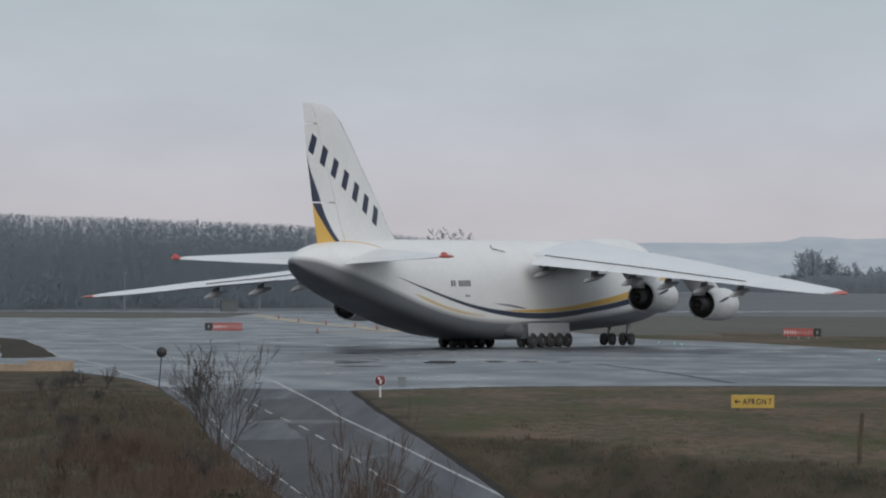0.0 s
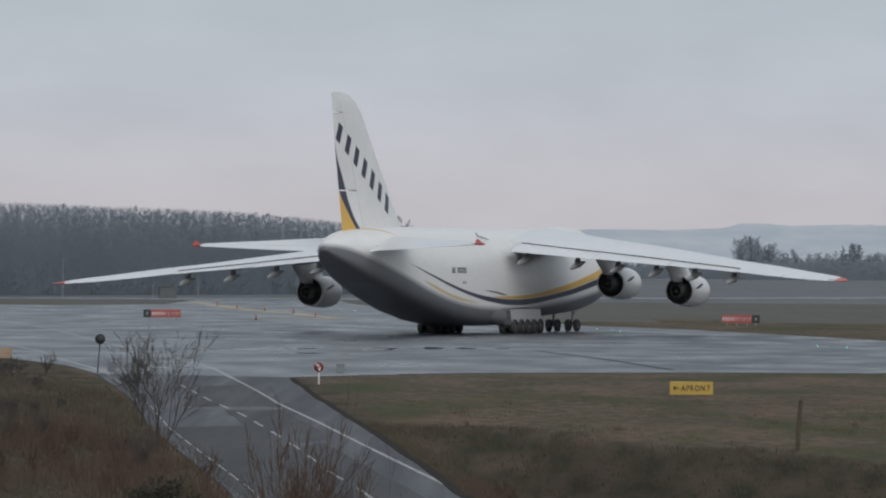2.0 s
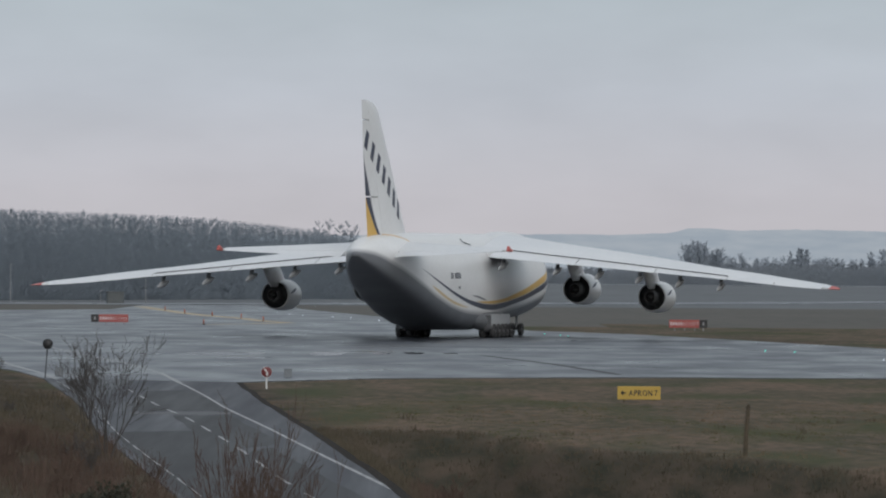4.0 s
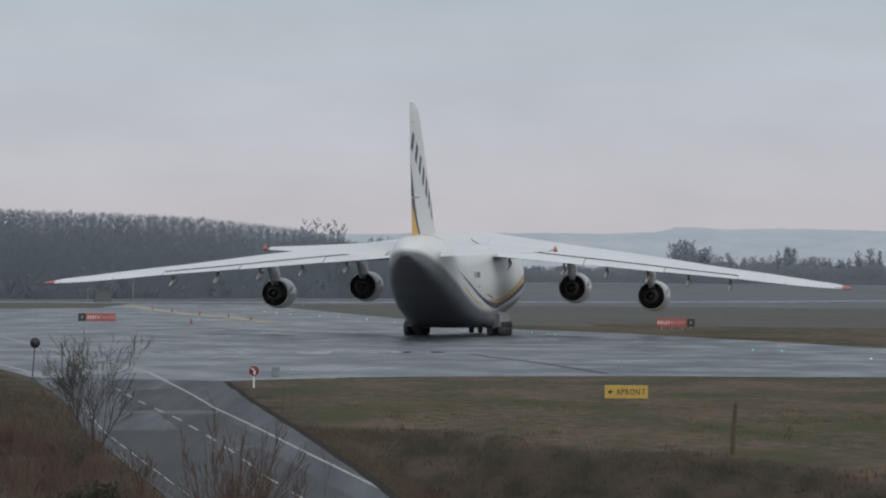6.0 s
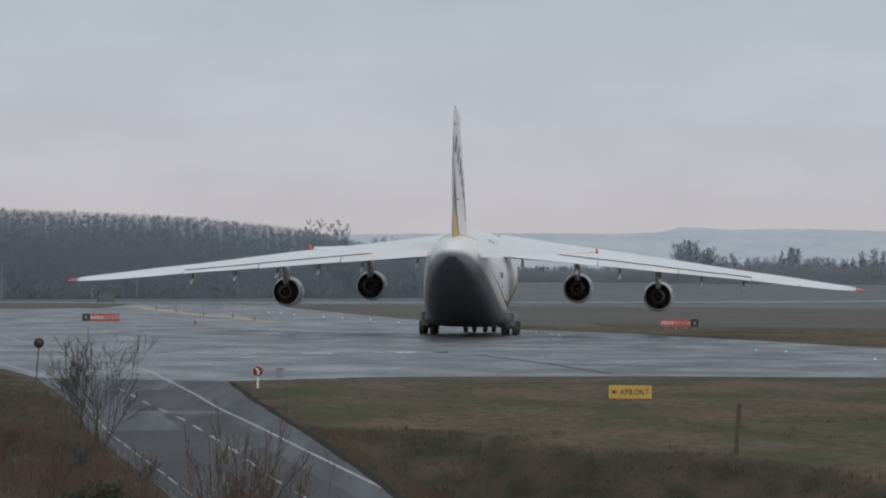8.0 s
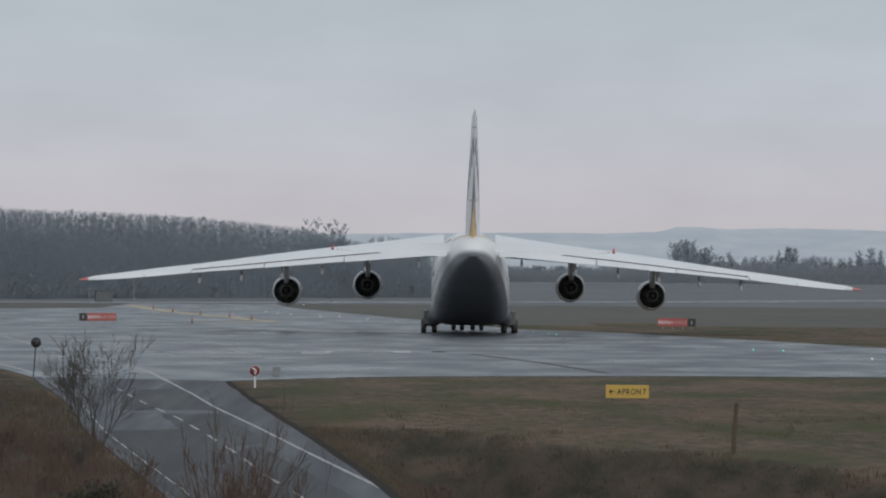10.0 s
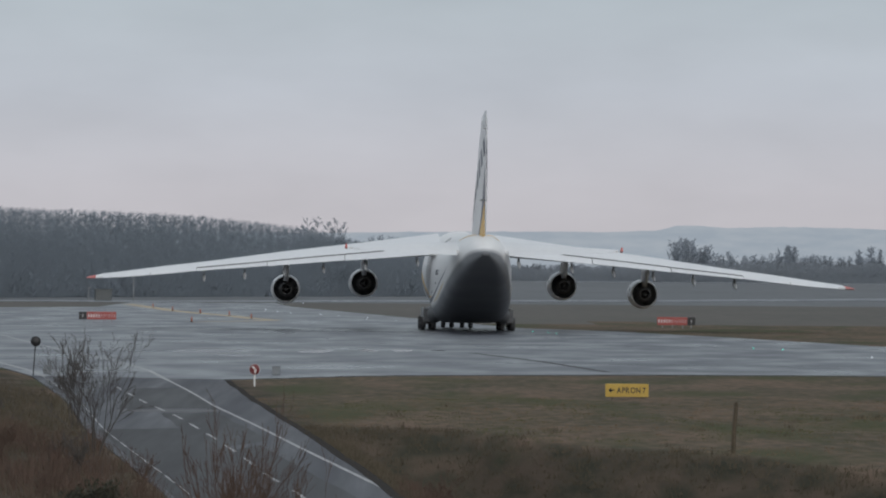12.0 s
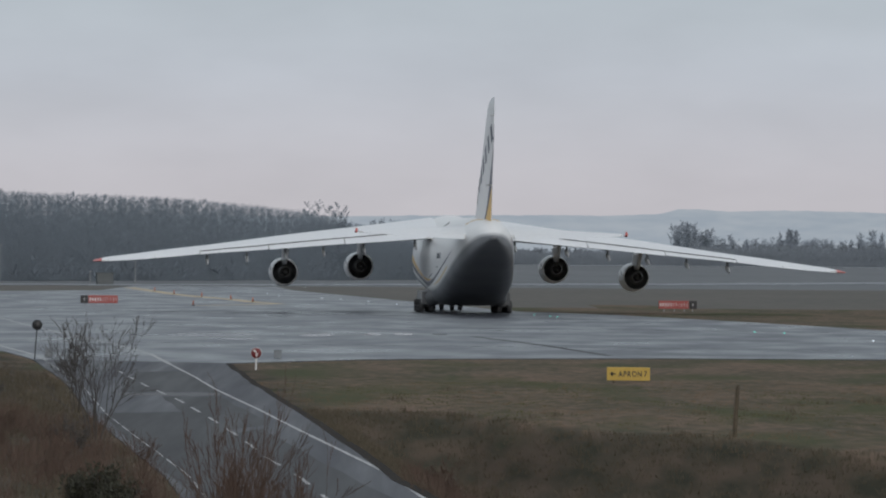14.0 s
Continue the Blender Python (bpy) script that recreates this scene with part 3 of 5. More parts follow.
def build_wing(plane, side):
    ys = [2.5, 6, 9.8, 13.5, 17.5, 21.3, 25, 29, 33, 35.2, 35.8]
    wing = part("wing", foil_mesh("wing", [wing_at(y) for y in ys], side, 0.0, 0.80, [M_WING, M_WINGLOW]), plane, "long drooping white wing, grey underside darkened as shade")
    part("wing_tip", foil_mesh("wing_tip", [wing_at(y) for y in (35.803, 36.05, 36.3, 36.65)], side, 0.0, 1.0, [M_RED, M_RED]), wing, "red painted wing tip")
    for a, b, d in ((3.9, 11.9, 0.06), (12.0, 19.4, 0.04), (19.5, 26.2, 0.0)):
        part("flap", foil_mesh("flap", [wing_at(a + (b - a) * k / 4) for k in range(5)], side, 0.79, 1.0, [M_WING, M_WINGLOW], d, 4), wing, "white trailing edge flap").location.z = -0.03
    for a, b in ((26.3, 30.6), (30.7, 35.1)):
        part("aileron", foil_mesh("aileron", [wing_at(a + (b - a) * k / 3) for k in range(4)], side, 0.805, 1.0, [M_WING, M_WINGLOW], 0.0, 4), wing)
    for y in (4.9, 10.0, 14.0, 17.8, 21.6, 25.5):
        _, le, te, zl, zt, t = wing_at(y)
        c = le - te
        k = 0.75 + 0.25 * min(1, c / 9)
        prof = [(-1.3 * k, 0.05), (-1.1 * k, 0.15), (-0.5 * k, 0.27), (0.5 * k, 0.34), (1.6 * k, 0.3), (2.8 * k, 0.12), (3.1 * k, 0.03)]
        rings = []
        for a, r in prof:
            drop = -0.75 * k - 0.16 * (0.5 - a) if a < 0.5 else -0.75 * k + 0.12 * (a - 0.5)
            rings.append([(te + 0.7 + a, side * (y + r * 0.5 * math.cos(2 * math.pi * j / 10)), zt + drop - 0.06 + r * 0.85 * math.sin(2 * math.pi * j / 10)) for j in range(10)])
        part("flap_fairing", mesh_of("flap_fairing", *loft(rings), M_DOOR, True), wing, "pointed flap track fairing")
        x0, z0 = te + 1.3, zt - 0.80
        part("flap_bracket", mesh_of("flap_bracket", *loft([[(x0 - 0.5, side * (y - 0.07), z0 - 0.2), (x0 + 0.8, side * (y - 0.07), z0 - 0.2), (x0 + 0.9, side * (y - 0.07), z0 + 0.75), (x0 - 0.2, side * (y - 0.07), z0 + 0.55)],
                                                             [(x0 - 0.5, side * (y + 0.07), z0 - 0.2), (x0 + 0.8, side * (y + 0.07), z0 - 0.2), (x0 + 0.9, side * (y + 0.07), z0 + 0.75), (x0 - 0.2, side * (y + 0.07), z0 + 0.55)]]), M_WINGLOW), wing)
    # the dark slot ahead of the flaps
    for a, b in ((3.9, 26.2),):
        pts = []
        for k in range(13):
            y = a + (b - a) * k / 12
            _, le, te, zl, zt, t = wing_at(y)
            u = 0.80
            pts.append((le + (te - le) * u, y * side, zl + (zt - zl) * u + foil(u, t) * (le - te) * 1.15 + 0.012))
        v, f = joined([rod(pts[k], pts[k + 1], 0.055, 0.055, 4) for k in range(12)])
        part("flap_slot", mesh_of("flap_slot", v, f, M_SEAM), wing)
    return wing


def build_engine(plane, x, y, z):
    """A short fan cowl with an open duct, the core nozzle and its plug, under a swept pylon."""
    s = 1 if y > 0 else -1
    eng = part("engine", lathe([(0.0, 1.20), (0.0, 1.25), (0.5, 1.31), (1.6, 1.39), (3.0, 1.44), (4.2, 1.42), (4.8, 1.34), (5.05, 1.23), (5.0, 1.16), (4.7, 1.13), (3.4, 1.15), (2.2, 1.18), (0.0, 1.20)], 36, "x", M_COWL, "engine"),
               plane, "white engine cowl with dark open nozzle", pose(x, y, z))
    part("fan_duct", lathe([(0.25, 1.19), (0.26, 0.70), (4.3, 0.40), (4.32, 1.13)], 36, "x", M_DUCT, "fan_duct"), eng, "sooty dark fan duct")
    part("core_nozzle", lathe([(-0.95, 0.44), (-0.95, 0.50), (-0.4, 0.62), (0.4, 0.78), (0.5, 0.3), (-0.6, 0.40), (-0.95, 0.44)], 28, "x", M_CORE, "core_nozzle"), eng, "burnt metal core nozzle")
    part("exhaust_plug", lathe([(-1.25, 0.02), (-1.0, 0.14), (-0.5, 0.28), (0.2, 0.33)], 20, "x", M_CORE, "exhaust_plug"), eng)
    part("fan_disc", lathe([(3.95, 0.2), (3.95, 1.13), (4.05, 1.13), (4.35, 0.35), (4.75, 0.03)], 28, "x", M_DUCT, "fan_disc"), eng)
    for side in (1, -1):
        v = []
        for k in range(7):
            a = 0.12 + 0.34 * k / 6
            xx = 0.7 + 2.2 * k / 6
            r = float(np.interp(xx, [0, 0.5, 1.6, 3.0], [1.25, 1.31, 1.39, 1.44])) + 0.012
            wd = 0.085 * math.sin(math.pi * (k + 0.5) / 7)
            for q in (a - wd, a + wd):
                v.append((xx, side * r * math.cos(q), r * math.sin(q)))
        n = len(v)
        v += [(p[0], p[1] * 0.985, p[2] * 0.985) for p in v]
        f = [(2 * k, 2 * k + 1, 2 * k + 3, 2 * k + 2) for k in range(6)] + [(2 * k, 2 * k + 2, n + 2 * k + 2, n + 2 * k) for k in range(6)] + [(2 * k + 1, n + 2 * k + 1, n + 2 * k + 3, 2 * k + 3) for k in range(6)]
        part("cowl_mark", mesh_of("cowl_mark", v, f, M_NAVY), eng, "dark slanted mark on cowl")
    _, le, te, zl, zt, t = wing_at(abs(y))
    rings = []
    for zz, xa, xb, w in ((z + 0.75, x - 1.6, x + 3.8, 0.26), (z + 1.3, x - 2.6, x + 3.6, 0.30), (z + 2.0, x - 3.8, x + 2.6, 0.32), (zl - 0.15, x - 5.4, min(le - 0.4, x + 2.0), 0.32)):
        ring = []
        for j in range(16):
            a = 2 * math.pi * j / 16
            ring.append(((xa + xb) / 2 + (xb - xa) / 2 * math.cos(a), y + w * math.sin(a), zz))
        rings.append(ring)
    part("pylon", mesh_of("pylon", *loft(rings), M_COWL, True), plane, "white engine pylon")


FIN = [(8.9, -8.6, -23.1), (9.7, -9.7, -23.3), (11.2, -11.3, -23.7), (13.5, -13.5, -24.2), (15.9, -15.8, -24.8), (18.0, -17.9, -25.2), (19.8, -19.8, -25.45), (20.3, -20.6, -25.5), (20.6, -21.7, -25.55), (20.75, -23.2, -25.6)]


def fin_at(z):
    return [float(np.interp(z, [r[0] for r in FIN], [r[k] for r in FIN])) for k in (1, 2)]


def fin_piece(name, zs, u0, u1, mat):
    rings = []
    for z in zs:
        le, te = fin_at(z)
        t = 0.095 if z < 20 else 0.095 * (21.0 - z)
        ring, _ = section(z, le, te, 0, 0, t, u0, u1, 8, upright=True)
        rings.append(ring)
    me = mesh_of(name, *loft(rings), mat, True)
    bm = bmesh.new()
    bm.from_mesh(me)
    bmesh.ops.recalc_face_normals(bm, faces=bm.faces)
    for e in bm.edges:
        if len(e.link_faces) == 2 and e.calc_face_angle(0) > 0.7:
            e.smooth = False
    bm.to_mesh(me)
    bm.free()
    return me


def fin_half(x, z):
    le, te = fin_at(z)
    return foil(min(0.99, max(0.01, (x - le) / (te - le))), 0.095) * (le - te)


def build_tail(plane):
    fin = part("tail_fin", fin_piece("tail_fin", [r[0] for r in FIN[:7]] + [20.1, 20.3, 20.5, 20.6, 20.7, 20.75], 0.0, 0.70, M_FIN), plane, "tall white tail fin with navy and yellow sweep")
    for zs in ((9.1, 9.7, 11.2, 12.5), (12.62, 14, 16, 18, 19.0), (19.12, 19.6, 20.0, 20.3, 20.5, 20.6, 20.7)):
        part("rudder", fin_piece("rudder", zs, 0.706, 1.0, M_FIN), fin)
    # seven slanted blocks stand where the maker's name is painted
    for side in (1, -1):
        for k in range(7):
            cx, cz = -24.1 + 1.68 * k, 17.35 - 0.965 * k
            ax, az = 0.36, -0.20
            ux, uz = 0.29, 0.70
            c = [(cx - ax - ux, cz - az - uz), (cx + ax - ux, cz + az - uz), (cx + ax + ux, cz + az + uz), (cx - ax + ux, cz - az + uz)]
            v, f, n = [], [], 5
            for lift in (0.02, -0.03):
                for i in range(n):
                    for j in range(n):
                        p, q = i / (n - 1), j / (n - 1)
                        x = (c[0][0] * (1 - p) + c[1][0] * p) * (1 - q) + (c[3][0] * (1 - p) + c[2][0] * p) * q
                        z = (c[0][1] * (1 - p) + c[1][1] * p) * (1 - q) + (c[3][1] * (1 - p) + c[2][1] * p) * q
                        v.append((x, side * (fin_half(x, z) + lift), z))
            f = [(i * n + j, i * n + j + 1, (i + 1) * n + j + 1, (i + 1) * n + j) for i in range(n - 1) for j in range(n - 1)]
            edge = [i * n for i in range(n)] + [(n - 1) * n + j for j in range(1, n)] + [i * n + n - 1 for i in range(n - 2, -1, -1)] + list(range(n - 2, 0, -1))
            f += [(edge[i], edge[(i + 1) % len(edge)], edge[(i + 1) % len(edge)] + n * n, edge[i] + n * n) for i in range(len(edge))]
            part("name_block", mesh_of("name_block", v, f, M_NAVY), fin, "navy painted block")
    v, f = joined([rod((fin_at(z)[0] - 0.02, 0, z), (fin_at(z + 0.85)[0] - 0.02, 0, z + 0.85), 0.10, 0.10, 6) for z in [10.9 + 0.85 * k for k in range(10)]])
    for side in (1, -1):
        rail = []
        for k in range(9):
            x = -19.8 + 0.55 * k
            y = 0.5 + 1.35 * (k / 8) ** 1.3
            t, b, w = table(ZT, x), table(ZB, x), table(HW, x)
            m = b + (t - b) * 0.44
            z = m + (t - m) * (1 - min(1, y / w) ** 2.15) ** (1 / 2.15)
            rail.append((x, side * y, z + 0.01))
        sv, sf = joined([rod(rail[k], rail[k + 1], 0.055 - 0.004 * k, 0.055 - 0.004 * (k + 1), 4) for k in range(8)])
        part("fin_stripe", mesh_of("fin_stripe", sv, sf, M_YSTRIPE), fin, "thin yellow stripe at the fin foot")
    part("leading_edge", mesh_of("leading_edge", v, f, M_STRUT), fin, "bare metal leading edge")
    for side in (1, -1):
        rows = [(0.8, -13.5, -22.8, 8.55, 7.42, 0.09), (2.4, -14.7, -23.2, 8.5, 7.45, 0.09), (7, -18.3, -24.2, 8.3, 7.66, 0.09), (12.0, -22.2, -25.2, 8.1, 7.93, 0.09), (12.3, -22.5, -25.2, 8.1, 7.95, 0.09)]
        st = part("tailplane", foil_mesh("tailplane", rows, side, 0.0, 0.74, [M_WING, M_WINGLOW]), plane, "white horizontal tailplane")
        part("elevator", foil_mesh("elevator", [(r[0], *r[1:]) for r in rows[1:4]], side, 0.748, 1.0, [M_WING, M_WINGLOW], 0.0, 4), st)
        part("tailplane_tip", lathe([(-25.6, 0.03), (-25.3, 0.09), (-24.6, 0.13), (-23.7, 0.12), (-23.2, 0.07), (-22.9, 0.03)], 12, "x", M_RED, "tailplane_tip"), st, "red tip fairing", pose(0, side * 12.6, 8.02))
        part("tip_horn", mesh_of("tip_horn", *loft([[(-25.1, side * 12.5, 8.1), (-24.0, side * 12.5, 8.1), (-24.6, side * 12.55, 8.38), (-25.0, side * 12.55, 8.38)],
                                                    [(-25.1, side * 12.7, 8.1), (-24.0, side * 12.7, 8.1), (-24.6, side * 12.65, 8.38), (-25.0, side * 12.65, 8.38)]]), M_RED), st, "small red balance horn")


WHEELS = []
AXLE_LIFT = 0.31  # how far the gear is drawn up from its full reach


def wheel_mesh(r, w):
    h = w / 2
    return lathe([(-h * 0.6, r * 0.52), (-h * 0.95, r * 0.62), (-h, r * 0.8), (-h * 0.8, r * 0.95), (-h * 0.4, r), (h * 0.4, r), (h * 0.8, r * 0.95), (h, r * 0.8), (h * 0.95, r * 0.62), (h * 0.6, r * 0.52), (-h * 0.6, r * 0.52)],
                 24, "y", M_TYRE, "wheel")


def rim_mesh(r, w):
    h = w / 2
    me = lathe([(-h * 0.55, 0.06), (-h * 0.62, r * 0.3), (-h * 0.5, r * 0.54), (h * 0.5, r * 0.54), (h * 0.62, r * 0.3), (h * 0.55, 0.06)], 12, "y", M_RIM, "rim")
    return me


def build_gear(plane):
    tyre, rim = wheel_mesh(0.635, 0.5), rim_mesh(0.635, 0.5)
    ntyre, nrim = wheel_mesh(0.56, 0.44), rim_mesh(0.56, 0.44)
    for side in (1, -1):
        for k in range(5):
            x = 7.7 + 1.72 * k
            leg = part("gear_leg", mesh_of("gear_leg", *joined([rod((0, 0, 0), (0.1, -0.15 * side, 1.35), 0.13, 0.17, 10), rod((0, -0.75, 0), (0, 0.75, 0), 0.08, 0.08, 8), rod((0.05, 0, 0.35), (0.75, -0.1 * side, 1.2), 0.06, 0.06, 6)]), M_STRUT),
                       plane, "", pose(x, side * 3.82, 0.635 + AXLE_LIFT))
            for d in (-0.5, 0.5):
                wh = part("wheel", tyre, plane, "black main gear tyre", pose(x, side * 3.82 + d, 0.635 + AXLE_LIFT))
                part("rim", rim, wh)
                WHEELS.append((wh, x, side * 3.82 + d, 0.635))
        # bulged fairing over the bogies, with an open door hung beside it
        rings = []
        for x, k in ((1.6, 0.02), (2.6, 0.28), (4.4, 0.62), (6.2, 0.88), (7.4, 0.97), (9, 1), (13, 1), (15.5, 0.85), (17.0, 0.5), (18.3, 0.02)):
            ring = []
            for j in range(14):
                a = 2 * math.pi * j / 14
                ring.append((x, side * (3.28 - 1.1 * (1 - k) + 0.92 * k * math.cos(a)), 1.78 + 0.5 * (1 - k) + 0.85 * k * math.sin(a)))
            rings.append(ring)
        part("gear_fairing", mesh_of("gear_fairing", *loft(rings), M_FAIRING, True), plane, "bulged main gear fairing")
        part("well_plate", bevelled("well_plate", (0.10, 1.15, 1.25), M_BELLY, 0.03), plane, "dark plate behind the wheel wells", pose(6.75, side * 3.75, 1.72))
        for k in range(2):
            part("gear_door", bevelled("gear_door", (3.95, 0.07, 1.15), M_DOOR, 0.02), plane, "open pale grey gear door", pose(9.1 + 4.0 * k, side * 4.26, 1.86, side * 6))
    for side in (1, -1):
        part("gear_leg", mesh_of("gear_leg", *joined([rod((0, 0, 0), (0.25, 0, 1.9), 0.11, 0.15, 10), rod((0, -0.5, 0), (0, 0.5, 0), 0.07, 0.07, 8), rod((0.1, 0, 0.5), (1.3, 0, 1.9), 0.06, 0.06, 6)]), M_STRUT), plane, "", pose(33.5, side * 0.95, 0.56 + AXLE_LIFT))
        for d in (-0.42, 0.42):
            wh = part("wheel", ntyre, plane, "black nose gear tyre", pose(33.5, side * 0.95 + d, 0.56 + AXLE_LIFT))
            part("rim", nrim, wh)
            WHEELS.append((wh, 33.5, side * 0.95 + d, 0.56))


M_FAIRING = surface("fairing_grey", (0.165, 0.172, 0.182), (0.125, 0.131, 0.14), 0.45, 0.6, 4.0)
M_DOOR = surface("door_grey", (0.42, 0.43, 0.44), (0.33, 0.34, 0.35), 0.45, 0.6, 4.0)
M_BELLY = surface("belly_grey", (0.10, 0.105, 0.115), (0.07, 0.075, 0.08), 0.45, 0.6, 5.0)


def build_aircraft():
    plane = empty("cargo_aircraft", pose(0, 0, 0), "huge white four-engined cargo jet taxiing on wet concrete", "aircraft")
    fus = part("fuselage", fuselage_mesh(), plane, "white fuselage with dark belly and navy yellow sweep")
    for side in (1, -1):
        build_wing(plane, side)
        build_engine(plane, 18.1, side * 9.8, 4.69)
        build_engine(plane, 14.2, side * 17.5, 4.02)
    build_tail(plane)
    build_gear(plane)
    for side in (1, -1):
        for k in range(8):
            if k == 2:
                continue
            x0, x1, z0, z1 = -5.8 + 0.44 * k, -5.8 + 0.44 * k + 0.30, 5.62, 6.12
            c = [(x0, z0), (x1, z0), (x1, z1), (x0, z1)]
            v = [(x, side * (half_width(x, z) + 0.012), z) for x, z in c] + [(x, side * (half_width(x, z) - 0.02), z) for x, z in c]
            part("mark_bar", mesh_of("mark_bar", v, [(0, 1, 2, 3), (0, 4, 5, 1), (1, 5, 6, 2), (2, 6, 7, 3), (3, 7, 4, 0)], M_GREYMARK), fus)
        for x0 in (-3.3, -2.85):
            c = [(x0, 4.72), (x0 + 0.22, 4.72), (x0 + 0.22, 4.92), (x0, 4.92)]
            v = [(x, side * (half_width(x, z) + 0.012), z) for x, z in c] + [(x, side * (half_width(x, z) - 0.02), z) for x, z in c]
            part("hatch_mark", mesh_of("hatch_mark", v, [(0, 1, 2, 3), (0, 4, 5, 1), (1, 5, 6, 2), (2, 6, 7, 3), (3, 7, 4, 0)], M_GREYMARK), fus)
        part("side_antenna", mesh_of("side_antenna", *joined([rod((4.2, side * 2.2, 8.9), (6.0, side * 2.6, 8.6), 0.05, 0.04, 5), rod((4.6, side * 1.9, 9.15), (4.2, side * 2.2, 8.9), 0.05, 0.04, 5)]), M_STRUT), fus)
    # cockpit glazing
    for k in range(6):
        a = -0.9 + 0.36 * k
        part("cockpit_window", bevelled("cockpit_window", (0.05, 0.75, 0.5), M_GLASS, 0.02), fus, "dark cockpit window", pose(37.6 - 0.9 * abs(a), 2.3 * math.sin(a), 8.55, 0, -35, math.degrees(a)))
    return plane


plane = build_aircraft()


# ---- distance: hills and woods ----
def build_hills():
    # Haze over the hills is a blue-grey colour that glows by itself.
    m = emitter("painted_haze_glow", (0.340, 0.386, 0.440), 1.0)
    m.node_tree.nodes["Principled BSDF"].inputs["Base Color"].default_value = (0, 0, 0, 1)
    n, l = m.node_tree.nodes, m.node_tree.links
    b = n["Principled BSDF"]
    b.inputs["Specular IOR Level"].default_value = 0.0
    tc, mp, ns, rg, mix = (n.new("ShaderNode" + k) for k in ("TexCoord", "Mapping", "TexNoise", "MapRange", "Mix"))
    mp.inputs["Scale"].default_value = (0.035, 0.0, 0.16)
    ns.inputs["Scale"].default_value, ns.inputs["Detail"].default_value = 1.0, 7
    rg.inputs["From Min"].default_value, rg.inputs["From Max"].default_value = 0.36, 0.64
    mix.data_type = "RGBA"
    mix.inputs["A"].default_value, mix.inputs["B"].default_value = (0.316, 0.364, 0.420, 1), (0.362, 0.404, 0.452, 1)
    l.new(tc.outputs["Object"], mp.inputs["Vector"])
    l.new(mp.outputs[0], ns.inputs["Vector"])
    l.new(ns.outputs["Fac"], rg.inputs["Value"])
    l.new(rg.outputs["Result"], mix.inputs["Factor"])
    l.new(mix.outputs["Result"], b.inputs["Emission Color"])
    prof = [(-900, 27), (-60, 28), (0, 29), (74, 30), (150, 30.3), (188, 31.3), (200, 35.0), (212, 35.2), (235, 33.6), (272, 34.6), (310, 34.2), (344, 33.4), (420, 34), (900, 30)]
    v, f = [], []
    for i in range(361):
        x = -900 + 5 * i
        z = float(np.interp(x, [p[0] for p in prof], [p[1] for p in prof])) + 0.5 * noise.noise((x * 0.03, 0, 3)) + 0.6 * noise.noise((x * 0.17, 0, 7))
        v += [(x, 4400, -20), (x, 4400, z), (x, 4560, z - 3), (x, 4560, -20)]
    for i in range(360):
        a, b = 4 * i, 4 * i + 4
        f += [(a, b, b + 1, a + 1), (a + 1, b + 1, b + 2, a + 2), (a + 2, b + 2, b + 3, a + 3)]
    tagged(new("backdrop", mesh_of("backdrop", v, f, m)), "wooded hills on the horizon, haze painted as blue-grey glow", "hills", kind="structure")


def quads_object(name, v, q, mat):
    """A mesh from arrays of vertices and quads."""
    me = bpy.data.meshes.new(name)
    me.vertices.add(len(v))
    me.vertices.foreach_set("co", np.asarray(v, dtype=np.float32).ravel())
    me.loops.add(len(q) * 4)
    me.loops.foreach_set("vertex_index", np.asarray(q, dtype=np.int32).ravel())
    me.polygons.add(len(q))
    me.polygons.foreach_set("loop_start", np.arange(0, len(q) * 4, 4, dtype=np.int32))
    me.materials.append(mat)
    me.update(calc_edges=True)
    return me


def rods_array(p, q, r0, r1, n=3):
    """Vertices and quads of many tapered rods at once."""
    p, q = np.asarray(p, float), np.asarray(q, float)
    d = q - p
    d /= np.linalg.norm(d, axis=1, keepdims=True) + 1e-9
    ref = np.where(np.abs(d[:, 2:3]) < 0.9, np.array([[0, 0, 1.0]]), np.array([[1.0, 0, 0]]))
    a = np.cross(d, ref)
    a /= np.linalg.norm(a, axis=1, keepdims=True) + 1e-9
    b = np.cross(d, a)
    r0, r1 = np.asarray(r0, float)[:, None], np.asarray(r1, float)[:, None]
    rings = []
    for c, r in ((p, r0), (q, r1)):
        for j in range(n):
            t = 2 * math.pi * j / n
            rings.append(c + (a * math.cos(t) + b * math.sin(t)) * r)
    v = np.stack(rings, axis=1)
    base = np.arange(len(p))[:, None] * (2 * n)
    faces = []
    for j in range(n):
        k = (j + 1) % n
        faces.append(np.concatenate([base + j, base + k, base + n + k, base + n + j], axis=1))
    return v.reshape(-1, 3), np.stack(faces, axis=1).reshape(-1, 4)


